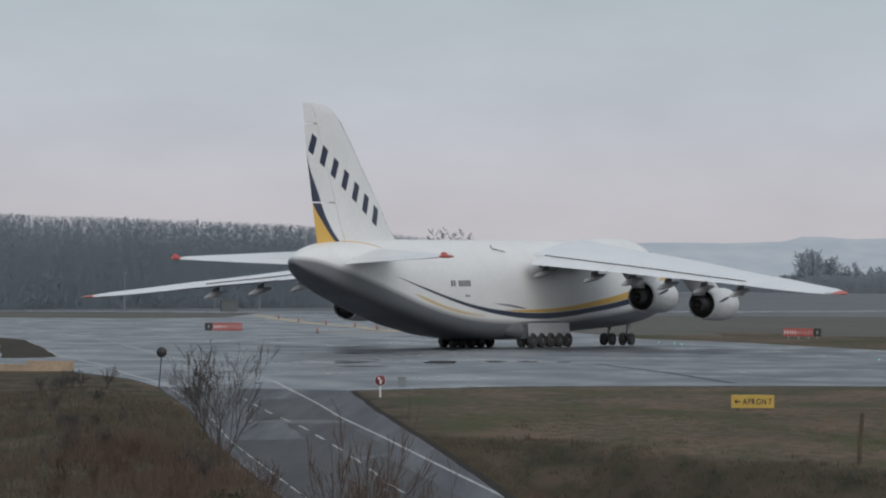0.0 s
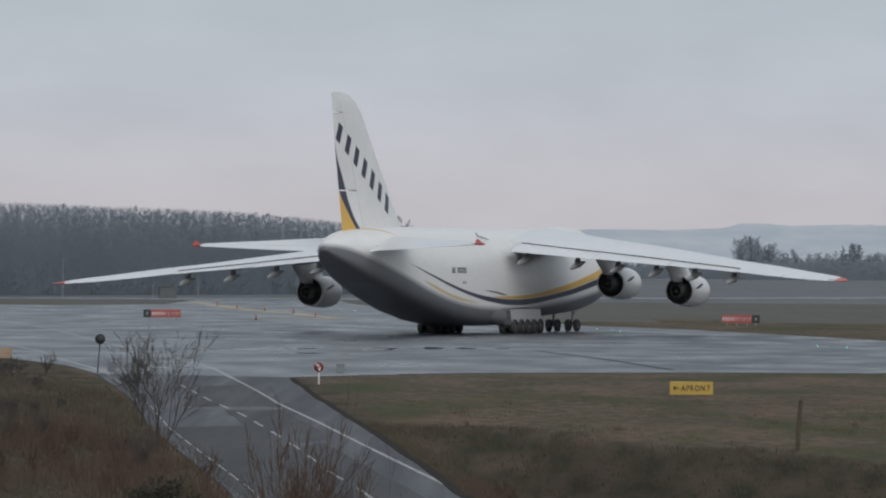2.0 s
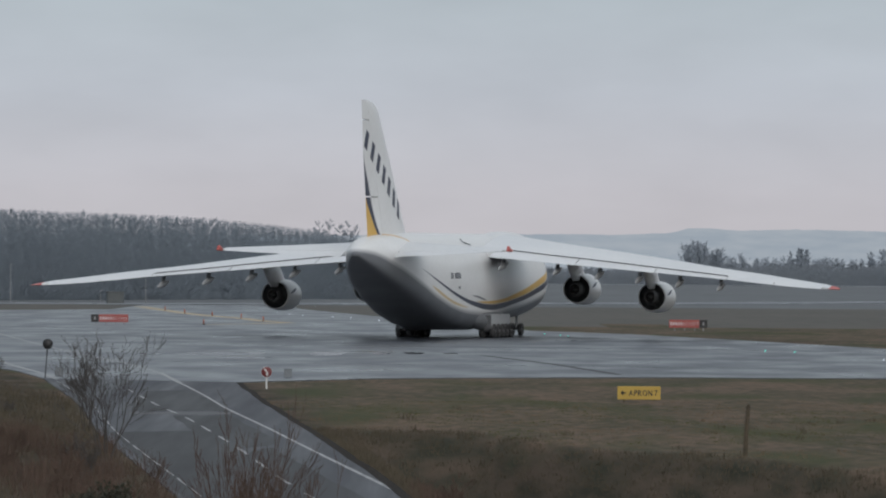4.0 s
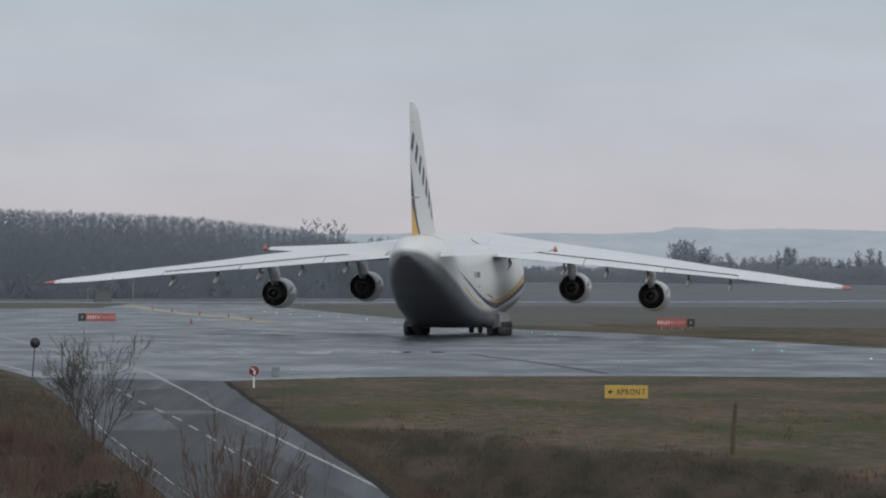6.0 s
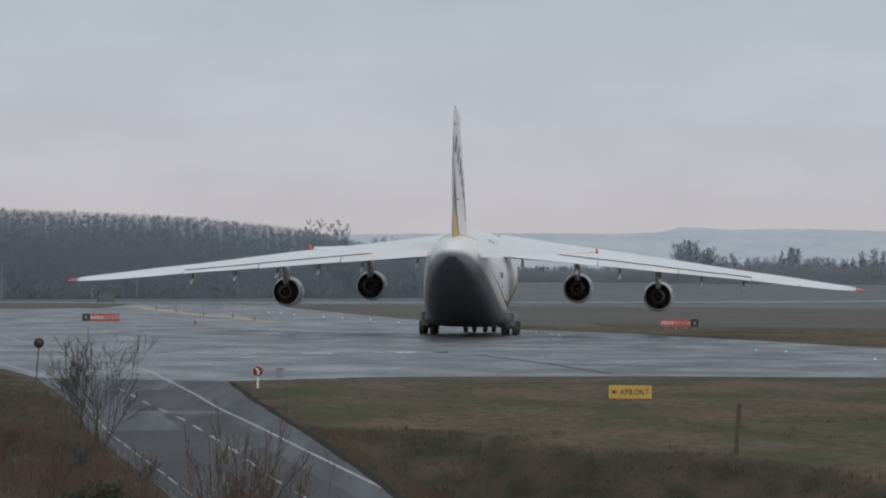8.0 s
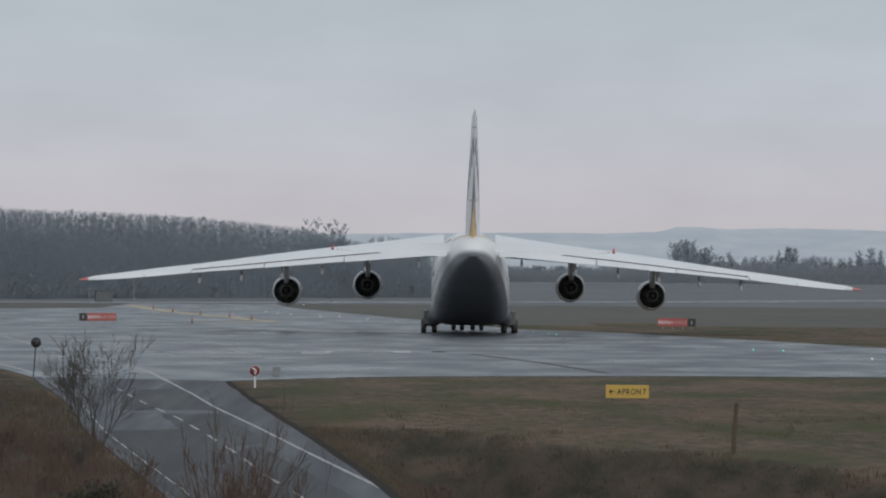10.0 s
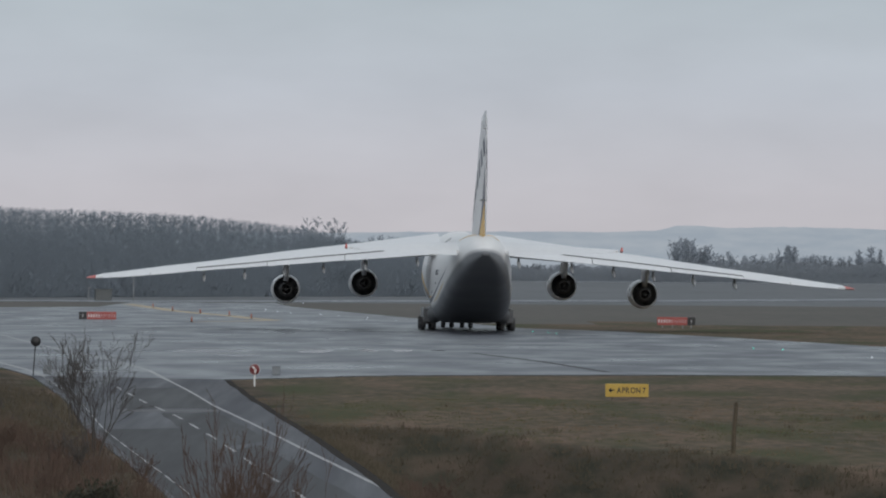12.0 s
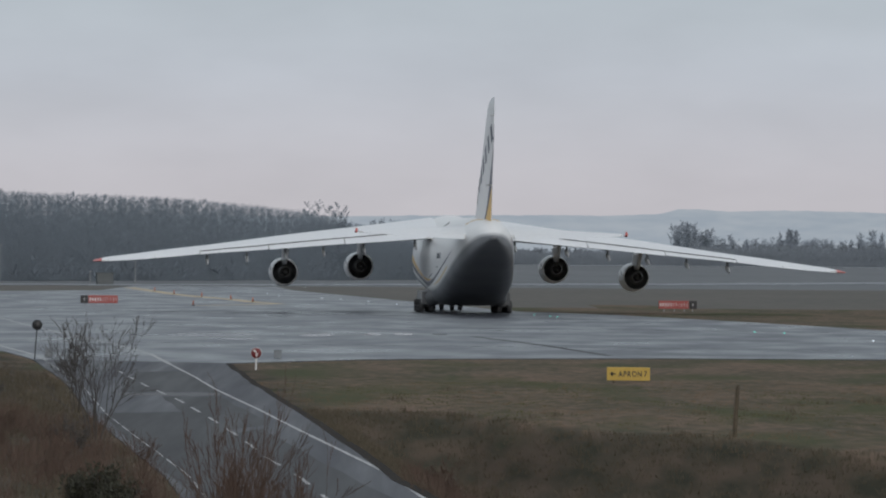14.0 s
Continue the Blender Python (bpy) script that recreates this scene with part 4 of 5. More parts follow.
def bare_tree_rods(h, rng, limbs=26, twigs=7, spread=0.22, low=0.3, trunk=0.011, conifer=False):
    """A straight trunk with rising limbs and fine twigs: rods as (from, to, radius, radius)."""
    P, Q, A, B = [], [], [], []

    def rod_(p, q, a, b):
        P.append(p), Q.append(q), A.append(a), B.append(b)

    lean = rng.normal(0, 0.012 * h, 2)
    n = 5
    pts = [np.array([lean[0] * (k / n) ** 2, lean[1] * (k / n) ** 2, h * k / n]) for k in range(n + 1)]
    for k in range(n):
        rod_(pts[k], pts[k + 1], h * trunk * (1 - 0.9 * k / n), h * trunk * (1 - 0.9 * (k + 1) / n))
    for _ in range(limbs):
        u = low + (0.97 - low) * rng.random()
        k = min(n - 1, int(u * n))
        p = pts[k] + (pts[k + 1] - pts[k]) * (u * n - k)
        a = rng.random() * 2 * math.pi
        ln = h * spread * (1.15 - u) * rng.uniform(0.7, 1.25) if conifer else h * spread * (1.25 - 0.9 * u) * rng.uniform(0.6, 1.2)
        up = rng.uniform(-0.25, 0.15) if conifer else rng.uniform(0.5, 1.3)
        d = np.array([math.cos(a), math.sin(a), up])
        q = p + d / np.linalg.norm(d) * ln
        r = h * trunk * 0.32 * (1.1 - u)
        rod_(p, q, r, r * 0.3)
        for _ in range(twigs):
            w = rng.uniform(0.2, 1)
            s = p + (q - p) * w
            e = d / np.linalg.norm(d) + rng.normal(0, 0.55, 3) + np.array([0, 0, 0.15])
            e = e / np.linalg.norm(e) * ln * rng.uniform(0.25, 0.55)
            rod_(s, s + e, r * 0.35, r * 0.12)
    return np.array(P), np.array(Q), np.array(A), np.array(B)


# Bark of the distant trees is painted bluer and paler to give haze.
M_WOOD = surface("haze_tinted_wood", (0.196, 0.230, 0.268), (0.174, 0.203, 0.236), 0.95, 0.05, 0.6)
M_FARWOOD = surface("haze_paled_far_wood", (0.285, 0.322, 0.368), (0.240, 0.272, 0.312), 0.95, 0.03, 0.4)
M_FARHEDGE = surface("haze_tinted_hedge", (0.215, 0.242, 0.275), (0.180, 0.202, 0.230), 0.95, 0.03, 0.4)
M_TWIG = surface("dark_twig_bark", (0.098, 0.090, 0.085), (0.068, 0.063, 0.060), 0.9, 3.0)
M_RUST = surface("reddish_twigs", (0.122, 0.083, 0.067), (0.080, 0.059, 0.049), 0.9, 2.0)
M_LEAF = surface("dark_evergreen_leaf", (0.046, 0.046, 0.028), (0.028, 0.028, 0.018), 0.7, 3.0)


def build_woods(name, trees, mat, label, seed, minimum=0.013):
    """trees: (x, y, height, kind). Twigs are never finer than the given radius."""
    rng = np.random.default_rng(seed)
    # kind: limbs, twigs to a limb, reach, lowest limb, pointed
    kinds = {"bare": (56, 13, 0.13, 0.04, False), "pointed": (110, 8, 0.115, 0.02, True), "broad": (48, 18, 0.24, 0.10, False), "low": (20, 7, 0.34, 0.02, False), "airy": (70, 34, 0.17, 0.15, False)}
    made = {k: [bare_tree_rods(1.0, rng, a, b, c, d, 0.006, e) for _ in range(6)] for k, (a, b, c, d, e) in kinds.items()}
    V, Q, o = [], [], 0
    for x, y, h, c in trees:
        p, q, a, b = made[c][rng.integers(6)]
        t = rng.random() * 6.283
        rot = np.array([[math.cos(t), -math.sin(t), 0], [math.sin(t), math.cos(t), 0], [0, 0, 1]])
        at = np.array([x, y, -0.1])
        p, q, a, b = p @ rot.T * h + at, q @ rot.T * h + at, a * h, b * h
        thick = a > 0.06
        v, f = rods_array(p[thick], q[thick], a[thick], b[thick], 3)
        V.append(v), Q.append(f + o)
        o += len(v)
        # fine twigs are single slivers
        p, q, a, b = p[~thick], q[~thick], np.maximum(a[~thick], minimum)[:, None], np.maximum(b[~thick], minimum * 0.6)[:, None]
        d = np.cross(q - p, rng.normal(0, 0.15, p.shape) + np.array([0, 1, 0]))
        d /= np.linalg.norm(d, axis=1, keepdims=True) + 1e-9
        v = np.stack([p - d * a, p + d * a, q + d * b, q - d * b], axis=1).reshape(-1, 3)
        V.append(v), Q.append(np.arange(len(v)).reshape(-1, 4) + o)
        o += len(v)
    me = quads_object(name, np.concatenate(V), np.concatenate(Q), mat)
    tagged(new(name, me), label, "forest", kind="stuff")


def wood_top(x):
    """Height of the wood's edge along its front."""
    return float(np.interp(x, [-110, -74, -42, -27, -16, -8, 12], [17.7, 17.4, 16.9, 15.8, 14.6, 12.4, 9.0]))


def thicket(name, rng, n, span, top_at, foot, base, deep, lengths, widths, mat, label):
    """Upright shoots and fine branches that fill the front of a wood or hedge from the ground to the crowns."""
    x = rng.uniform(*span, n)
    top = np.array([top_at(k) for k in x])
    u = rng.random(n) ** 0.9
    ln = rng.uniform(*lengths, n) * (1 - 0.45 * u)
    y = np.array([foot(k) for k in x]) + rng.uniform(0, deep, n)
    p = np.stack([x * y / base, y, np.maximum(0, u * top * 0.97 - ln)], axis=1)
    d = np.stack([rng.normal(0, 0.28, n), rng.normal(0, 0.1, n), np.ones(n)], axis=1) * ln[:, None]
    w = rng.uniform(*widths, n)[:, None] * np.array([[1.0, 0, 0]])
    v = np.stack([p - w, p + w, p + d + w * 0.3, p + d - w * 0.3], axis=1).reshape(-1, 3)
    tagged(new(name, quads_object(name, v, np.arange(4 * n).reshape(n, 4), mat)), label, "forest", kind="stuff")


def build_distance():
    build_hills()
    rng = np.random.default_rng(4)
    trees = []
    for row in range(8):
        x = -112.0
        while x < 12:
            x += rng.uniform(1.0, 2.2)
            y = 1165 + (x + 80) * 2.0 + row * 8 + rng.normal(0, 3)
            trees.append((x * y / 1200, y, wood_top(x) * rng.uniform(0.90, 1.04) * (0.94 + 0.008 * row), "pointed" if rng.random() < 0.7 else "bare"))
    for _ in range(420):
        x = rng.uniform(-112, 14)
        y = 1150 + (x + 80) * 2.0 + rng.uniform(-4, 14)
        trees.append((x * y / 1200, y, rng.uniform(2.5, 6.5), "low"))
    edge = []
    for x, y, h in ((-16.4, 1290, 16.0), (-14.6, 1300, 16.8), (-12.6, 1296, 15.4), (-10.4, 1290, 16.0), (-9.2, 1294, 15.6), (-3.4, 1320, 12.3), (-1.6, 1330, 12.8), (0.6, 1330, 12.6), (2.4, 1325, 12.2), (4.2, 1325, 11.6)):
        edge.append((x, y, h, "airy"))
    build_woods("wood_edge_trees", edge, M_WOOD, "fine haze-tinted bare trees at the end of the wood", 14, 0.011)
    thicket("far_thicket", rng, 95000, (-112, 8), wood_top, lambda x: 1148 + (x + 80) * 2.0, 1200.0, 10, (0.6, 2.0), (0.012, 0.030), M_WOOD, "dense thicket of haze-tinted shoots before the wood")
    thicket("hedge_shoots", rng, 26000, (-20, 330), lambda x: 6.4 + 2.4 * smooth_step(112, 150, x) + 1.5 * noise.noise((x * 0.05, 0, 6)), lambda x: 2720.0, 2720.0, 12, (1.2, 3.2), (0.05, 0.11), M_FARHEDGE, "haze-tinted shoots of the long hedge beyond the runway")
    build_woods("far_woods", trees, M_WOOD, "winter wood along the field's edge, tinted as haze", 11, 0.026)
    trees = []
    for _ in range(620):
        x = rng.uniform(-20, 330)
        y = 2790 + rng.uniform(0, 120)
        k = 6.5 + 4.6 * smooth_step(112, 150, x) + 1.4 * noise.noise((x * 0.03, 0, 2))
        trees.append((x, y, k * rng.uniform(0.7, 1.08), "low" if rng.random() < 0.6 else "broad"))
    hedge = []
    for _ in range(900):
        x = rng.uniform(-20, 330)
        hedge.append((x, 2740 + rng.uniform(0, 60), (7.2 + 2.2 * smooth_step(112, 150, x)) * rng.uniform(0.6, 1.05), "low"))
    build_woods("far_hedge", hedge, M_FARHEDGE, "long hedge beyond the runway, painted haze grey", 13, 0.11)
    for cx, w, h, n in ((130, 7, 19.4, 17), (138, 9, 16.8, 12), (149, 9, 13.0, 9), (176, 9, 17.0, 9), (209, 6, 17.5, 5), (190, 8, 12.5, 5), (236, 10, 17, 8)):
        for _ in range(n):
            d = rng.normal(0, w * 0.5)
            trees.append((cx + d, 2760 + rng.uniform(0, 40), h * rng.uniform(0.8, 1.03) * (1 - 0.02 * abs(d)), "airy" if rng.random() < 0.6 else "broad"))
    build_woods("far_trees", trees, M_FARWOOD, "bare trees and hedges beyond the runway, painted pale as haze", 12, 0.042)


build_distance()

# ---- signs and airfield fittings ----
M_SIGNRED = surface("red_sign_face", (0.34, 0.075, 0.068), (0.27, 0.062, 0.058), 0.45, 2.0, glow=0.03)
M_DEEPRED = surface("deep_red_sign", (0.19, 0.026, 0.03), (0.13, 0.022, 0.026), 0.45, 3.0)
M_SIGNYEL = surface("yellow_sign_face", (0.47, 0.32, 0.065), (0.42, 0.275, 0.04), 0.45, 2.0)
M_SIGNBLACK = surface("black_sign_face", (0.02, 0.02, 0.022), None, 0.45, 2.0)
M_POST = surface("galvanised_post", (0.32, 0.33, 0.34), (0.22, 0.22, 0.23), 0.5, 3.0, metal=0.3)
M_WHITE = surface("white_sign_paint", (0.72, 0.72, 0.72), (0.55, 0.55, 0.55), 0.5, 2.0)
M_BEIGE = surface("pale_tan_boards", (0.40, 0.30, 0.21), (0.25, 0.20, 0.15), 0.8, 0.9, 8.0)
M_HUT = surface("grey_green_sheet", (0.11, 0.12, 0.125), (0.08, 0.09, 0.09), 0.6, 1.0, 6.0)
M_CABINET = surface("pale_cabinet_grey", (0.20, 0.22, 0.235), (0.16, 0.175, 0.19), 0.6, 2.0)
M_OLDPOST = surface("weathered_post_wood", (0.12, 0.095, 0.07), (0.07, 0.06, 0.045), 0.9, 4.0)


def holding_sign(x, y, black_first, yaw):
    """A lit red panel with a black square panel at one end, on two low legs."""
    ob = empty("runway_sign", pose(x, y, -0.05, 0, 0, yaw), "low red and black runway holding sign", "sign", "runway holding signs")
    k = -1 if black_first else 1
    part("red_panel", bevelled("red_panel", (3.25, 0.25, 0.86), M_SIGNRED, 0.03, (-k * 0.45, 0, 0.75)), ob, "red sign panel with pale marks")
    part("black_panel", bevelled("black_panel", (0.85, 0.25, 0.86), M_SIGNBLACK, 0.03, (k * 1.63, 0, 0.75)), ob, "black sign panel")
    for i, w in enumerate((0.26, 0.26, 0.26, 0.22, 0.22, 0.10, 0.10, 0.07, 0.10, 0.10, 0.10)):
        xx = -k * 0.45 - 1.42 + 0.285 * i
        part("mark_bar", bevelled("mark_bar", (w * 0.5, 0.02, 0.36), M_WHITE, 0.0, (xx, -0.132, 0.75)), ob)
    part("mark_bar", bevelled("mark_bar", (0.16, 0.02, 0.34), M_POST, 0.0, (k * 1.63, -0.132, 0.75)), ob)
    for xx in (-1.5, -0.4, 0.7, 1.6):
        part("leg", bevelled("leg", (0.09, 0.09, 0.40), M_POST, 0.01, (xx, 0, 0.17)), ob)


def letter_mesh(character, mat):
    """One solid letter, set to unit height from its base line, and its width."""
    cu = bpy.data.curves.new("letter", "FONT")
    cu.body, cu.size, cu.extrude, cu.offset = character, 1.0, 0.02, 0.018
    tmp = bpy.data.objects.new("letter", cu)
    scene.collection.objects.link(tmp)
    me = bpy.data.meshes.new_from_object(tmp.evaluated_get(bpy.context.evaluated_depsgraph_get()))
    bpy.data.objects.remove(tmp)
    xs, ys = [v.co.x for v in me.vertices], [v.co.y for v in me.vertices]
    k = 1 / (max(ys) - min(ys))
    for v in me.vertices:
        v.co.x, v.co.y = (v.co.x - min(xs)) * k * 0.82, (v.co.y - min(ys)) * k
    me.materials.clear()
    me.materials.append(mat)
    return me, (max(xs) - min(xs)) * k * 0.82


def apron_sign(x, y):
    z = ground_z(x, y)
    ob = empty("direction_sign", pose(x, y, z), "yellow direction sign with black words APRON 7", "sign")
    part("panel", bevelled("panel", (2.18, 0.18, 0.67), M_SIGNYEL, 0.03, (0, 0, 0.44)), ob, "yellow sign panel")
    x = -0.52
    for c in "APRON 7":
        if c == " ":
            x += 0.07
            continue
        me, w = letter_mesh(c, M_SIGNBLACK)
        lt = part("letter", me, ob, "", pose(x, -0.094, 0.29, 90))
        lt.scale = (0.28, 0.30, 0.30)
        x += w * 0.28 + 0.045
    part("arrow", mesh_of("arrow", *joined([rod((-0.64, -0.1, 0.44), (-0.88, -0.1, 0.44), 0.03, 0.03, 6), rod((-0.91, -0.1, 0.44), (-0.79, -0.1, 0.54), 0.03, 0.03, 6), rod((-0.91, -0.1, 0.44), (-0.79, -0.1, 0.34), 0.03, 0.03, 6)]), M_SIGNBLACK), ob, "black arrow")
    for xx in (-0.75, 0.75):
        part("leg", bevelled("leg", (0.07, 0.07, 0.24), M_OLDPOST, 0.01, (xx, 0, 0.06)), ob)


def round_sign(x, y, h, r, red):
    """A disc on a post; the red one carries a pale broken device, the other shows its dark back."""
    z = ground_z(x, y)
    ob = empty("road_sign", pose(x, y, z, 0, 0 if red else 4), "round red no-entry sign on a short white post" if red else "dark back of a round road sign on a thin post", "road sign")
    part("post", mesh_of("post", *rod((0, 0, 0), (0, 0, h), 0.05 if red else 0.035, 0.05 if red else 0.035, 10), M_WHITE if red else M_SIGNBLACK), ob)
    part("disc", lathe([(-0.02, 0.02), (-0.02, r), (0.02, r), (0.02, 0.02)], 32, "y", M_DEEPRED if red else M_SIGNBLACK, "disc"), ob, "", pose(0, -0.05, h))
    if red:
        part("rim", lathe([(-0.03, r * 0.97), (-0.03, r * 1.03), (0.025, r * 1.03), (0.025, r * 0.97), (-0.03, r * 0.97)], 32, "y", M_WHITE, "rim"), ob, "pale sign rim", pose(0, -0.05, h))
        for px, pz, w, a in ((-0.06, 0.10, 0.34, 40), (0.05, -0.05, 0.20, -30), (0.02, -0.14, 0.24, 55)):
            part("pale_mark", bevelled("pale_mark", (w * r * 2, 0.02, 0.085), M_WHITE, 0.01), ob, "", pose(px, -0.085, h + pz, 0, a))


def fitting_box(x, y):
    ob = empty("cabinet", pose(x, y, 0), "small pale grey electrical cabinet by the taxiway", "cabinet")
    part("body", bevelled("body", (0.46, 0.32, 0.46), M_CABINET, 0.03, (0, 0, 0.25)), ob)
    part("lid", bevelled("lid", (0.52, 0.38, 0.05), M_CABINET, 0.015, (0, 0, 0.507)), ob)


def barrier(x, y):
    """A low run of tan boards with a darker gap and a red-ended neighbour."""
    ob = empty("board_stack", pose(x, y, -0.05, 0, 0, 3), "low stack of pale tan boards by the taxiway", "boards")
    for k, (a, b, z) in enumerate(((-3.2, 2.6, 0.0), (-3.0, 2.6, 0.24), (-0.4, 2.6, 0.48))):
        part("board", bevelled("board", (b - a, 0.7, 0.235), M_BEIGE, 0.02, ((a + b) / 2, 0.03 * k, z + 0.1185)), ob)
    part("end_cap", bevelled("end_cap", (0.12, 0.8, 0.76), M_BEIGE, 0.02, (2.67, 0, 0.38)), ob, "upright tan end board")


M_GREENLAMP = emitter("green_lamp", (0.10, 0.70, 0.58), 0.8)
M_WHITELAMP = emitter("white_lamp", (0.85, 0.9, 1.0), 0.5)
M_ORANGE = surface("orange_marker", (0.46, 0.15, 0.085), (0.36, 0.12, 0.07), 0.6, 3.0)


def taxi_light(x, y, mat, label):
    ob = empty("taxiway_light", pose(x, y, 0), label, "light", "taxiway lights")
    part("base", lathe([(0.0, 0.02), (0.0, 0.13), (0.03, 0.13), (0.05, 0.08)], 12, "z", M_POST, "base"), ob)
    part("lens", lathe([(0.05, 0.05), (0.11, 0.05), (0.14, 0.035), (0.15, 0.01)], 12, "z", mat, "lens"), ob, "glowing lens")


def marker(x, y):
    ob = empty("marker_post", pose(x, y, 0), "short orange marker post on the taxiway", "marker post", "orange marker posts")
    part("base", lathe([(0.0, 0.02), (0.0, 0.2), (0.05, 0.18), (0.06, 0.07)], 12, "z", M_SIGNBLACK, "base"), ob)
    part("body", lathe([(0.06, 0.09), (0.55, 0.07), (0.6, 0.02)], 12, "z", M_ORANGE, "body"), ob)


holding_sign(-32.2, 702, True, 4)
holding_sign(31.2, 684, False, -4)
apron_sign(12.12, 320)
round_sign(-20.6, 368, 2.05, 0.30, False)
round_sign(-7.2, 343, 0.92, 0.29, True)
fitting_box(-6.6, 375.5)
fitting_box(-20.1, 374.0)
barrier(-32.2, 424)
for x, y in ((14.4, 628), (15.7, 618), (16.2, 609), (29.3, 507), (31.3, 501), (35.3, 461)):
    taxi_light(x, y, M_GREENLAMP if y != 461 else M_WHITELAMP, "green taxiway light set in wet concrete" if y != 461 else "white taxiway light set in wet concrete")
for x, y in ((-13.9, 1040), (-17.2, 889), (-15.0, 859), (-12.9, 841), (-8.7, 817), (-6.2, 802), (-2.5, 771), (0.9, 736)):
    taxi_light(x, y, M_WHITELAMP, "white taxiway light set in wet concrete")
for x, y in ((-34.5, 930), (-29.8, 876), (-24.6, 830), (-20.0, 798), (-16.4, 760), (-22.0, 710)):
    marker(x, y)

def hut(x, y):
    ob = empty("equipment_hut", pose(x, y, -0.05, 0, 0, 8), "small grey equipment hut at the wood's edge", "hut")
    part("wall", bevelled("wall", (2.8, 2.2, 1.9), M_HUT, 0.03, (0, 0, 0.95)), ob)
    part("roof", bevelled("roof", (3.1, 2.5, 0.14), M_HUT, 0.03, (0, 0, 1.972)), ob)
    part("door", bevelled("door", (0.9, 0.06, 1.7), M_HUT, 0.01, (0.5, -1.132, 0.87)), ob)


def mast(x, y, h):
    ob = empty("light_mast", pose(x, y, -0.05), "slim grey mast at the wood's edge", "mast")
    part("pole", mesh_of("pole", *rod((0, 0, 0), (0, 0, h), 0.09, 0.06, 8), M_POST), ob)
    part("head", bevelled("head", (0.5, 0.25, 0.14), M_POST, 0.02, (0.15, 0, h + 0.07)), ob)


hut(-49.5, 1100)
mast(-44.2, 1100, 4.8)
mast(-51.8, 1095, 2.2)
mast(-68.0, 1105, 6.6)

old = empty("fence_post", pose(12.3, 224.7, ground_z(12.3, 224.7) - 0.1), "old leaning weathered wooden post in the grass", "post")
part("post", mesh_of("post", *joined([rod((0, 0, 0), (0.03, 0, 0.9), 0.085, 0.08, 8), rod((0.03, 0, 0.9), (0.10, 0, 1.9), 0.08, 0.07, 8)]), M_OLDPOST), old)
part("batten", mesh_of("batten", *rod((0.05, -0.05, 1.35), (0.11, -0.05, 1.95), 0.055, 0.05, 6), M_OLDPOST), old)


# ---- plants ----
def shrub(name, x, y, h, stems, seed, mat, label, width=0.35, z=None, fine=0.006, deep=3, fork=0.3, thick=0.0085):
    """Several stems from one root that fork into finer and finer bare twigs."""
    rng = np.random.default_rng(seed)
    z = ground_z(x, y) if z is None else z
    ob = empty(name, pose(x, y, z - 0.05), label, "shrub")
    stem_rods, twig_rods = [], []

    def grow(p, d, ln, r, depth):
        k = 3
        for i in range(k):
            d = d + rng.normal(0, 0.10, 3) + np.array([0, 0, 0.05])
            d /= np.linalg.norm(d)
            q = p + d * ln / k
            (stem_rods if depth < 2 else twig_rods).append((p, q, max(r * (1 - 0.22 * i), fine), max(r * (1 - 0.22 * (i + 1)), fine * 0.7)))
            p = q
            if depth < deep and (i > 0 or depth == 0):
                for _ in range(rng.integers(1, 3)):
                    e = d + rng.normal(0, fork, 3)
                    e /= np.linalg.norm(e)
                    grow(p, e, ln * rng.uniform(0.45, 0.68), r * 0.5, depth + 1)

    for s in range(stems):
        a = rng.random() * 6.283
        d = np.array([math.cos(a) * width, math.sin(a) * width, 1.0]) * 1.0
        d /= np.linalg.norm(d)
        grow(np.array([math.cos(a), math.sin(a), 0]) * 0.06 * h * rng.random(), d, h * rng.uniform(0.42, 0.55), thick * h * rng.uniform(0.7, 1.2), 0)
    for nm, rods in (("trunk", stem_rods), ("crown", twig_rods)):
        p, q, a, b = (np.array([r[k] for r in rods]) for k in range(4))
        part(nm, quads_object(nm, *rods_array(p, q, a, b, 4 if nm == "trunk" else 3), mat), ob)


shrub("bare_shrub", -12.5, 253, 3.5, 6, 21, M_TWIG, "tall bare dark shrub beside the road", 0.24, fine=0.007, deep=4, fork=0.24, thick=0.007)
shrub("bare_shrub", -10.0, 216, 3.9, 7, 22, M_TWIG, "spreading bare dark shrub beside the road", 0.26, fine=0.006, deep=4, fork=0.26, thick=0.007)
shrub("bare_shrub", -2.6, 104, 3.5, 10, 23, M_RUST, "reddish bare shrub with many upright shoots", 0.05, fine=0.0042, deep=4, fork=0.16, thick=0.0045)
shrub("bare_shrub", -2.25, 101, 3.6, 11, 24, M_RUST, "reddish bare shrub with many upright shoots", 0.05, fine=0.0042, deep=4, fork=0.16, thick=0.0045)
shrub("bare_shrub", -1.85, 103, 3.2, 8, 27, M_RUST, "slim reddish bare shrub", 0.05, fine=0.004, deep=4, fork=0.16, thick=0.0045)
shrub("bare_shrub", -2.4, 99, 3.2, 8, 28, M_RUST, "slim reddish bare shrub", 0.05, fine=0.004, deep=4, fork=0.16, thick=0.0045)
shrub("bare_shrub", -0.45, 96, 2.7, 3, 25, M_RUST, "thin sparse bare shrub beside the road", 0.12, fine=0.0035, deep=4, fork=0.24, thick=0.005)


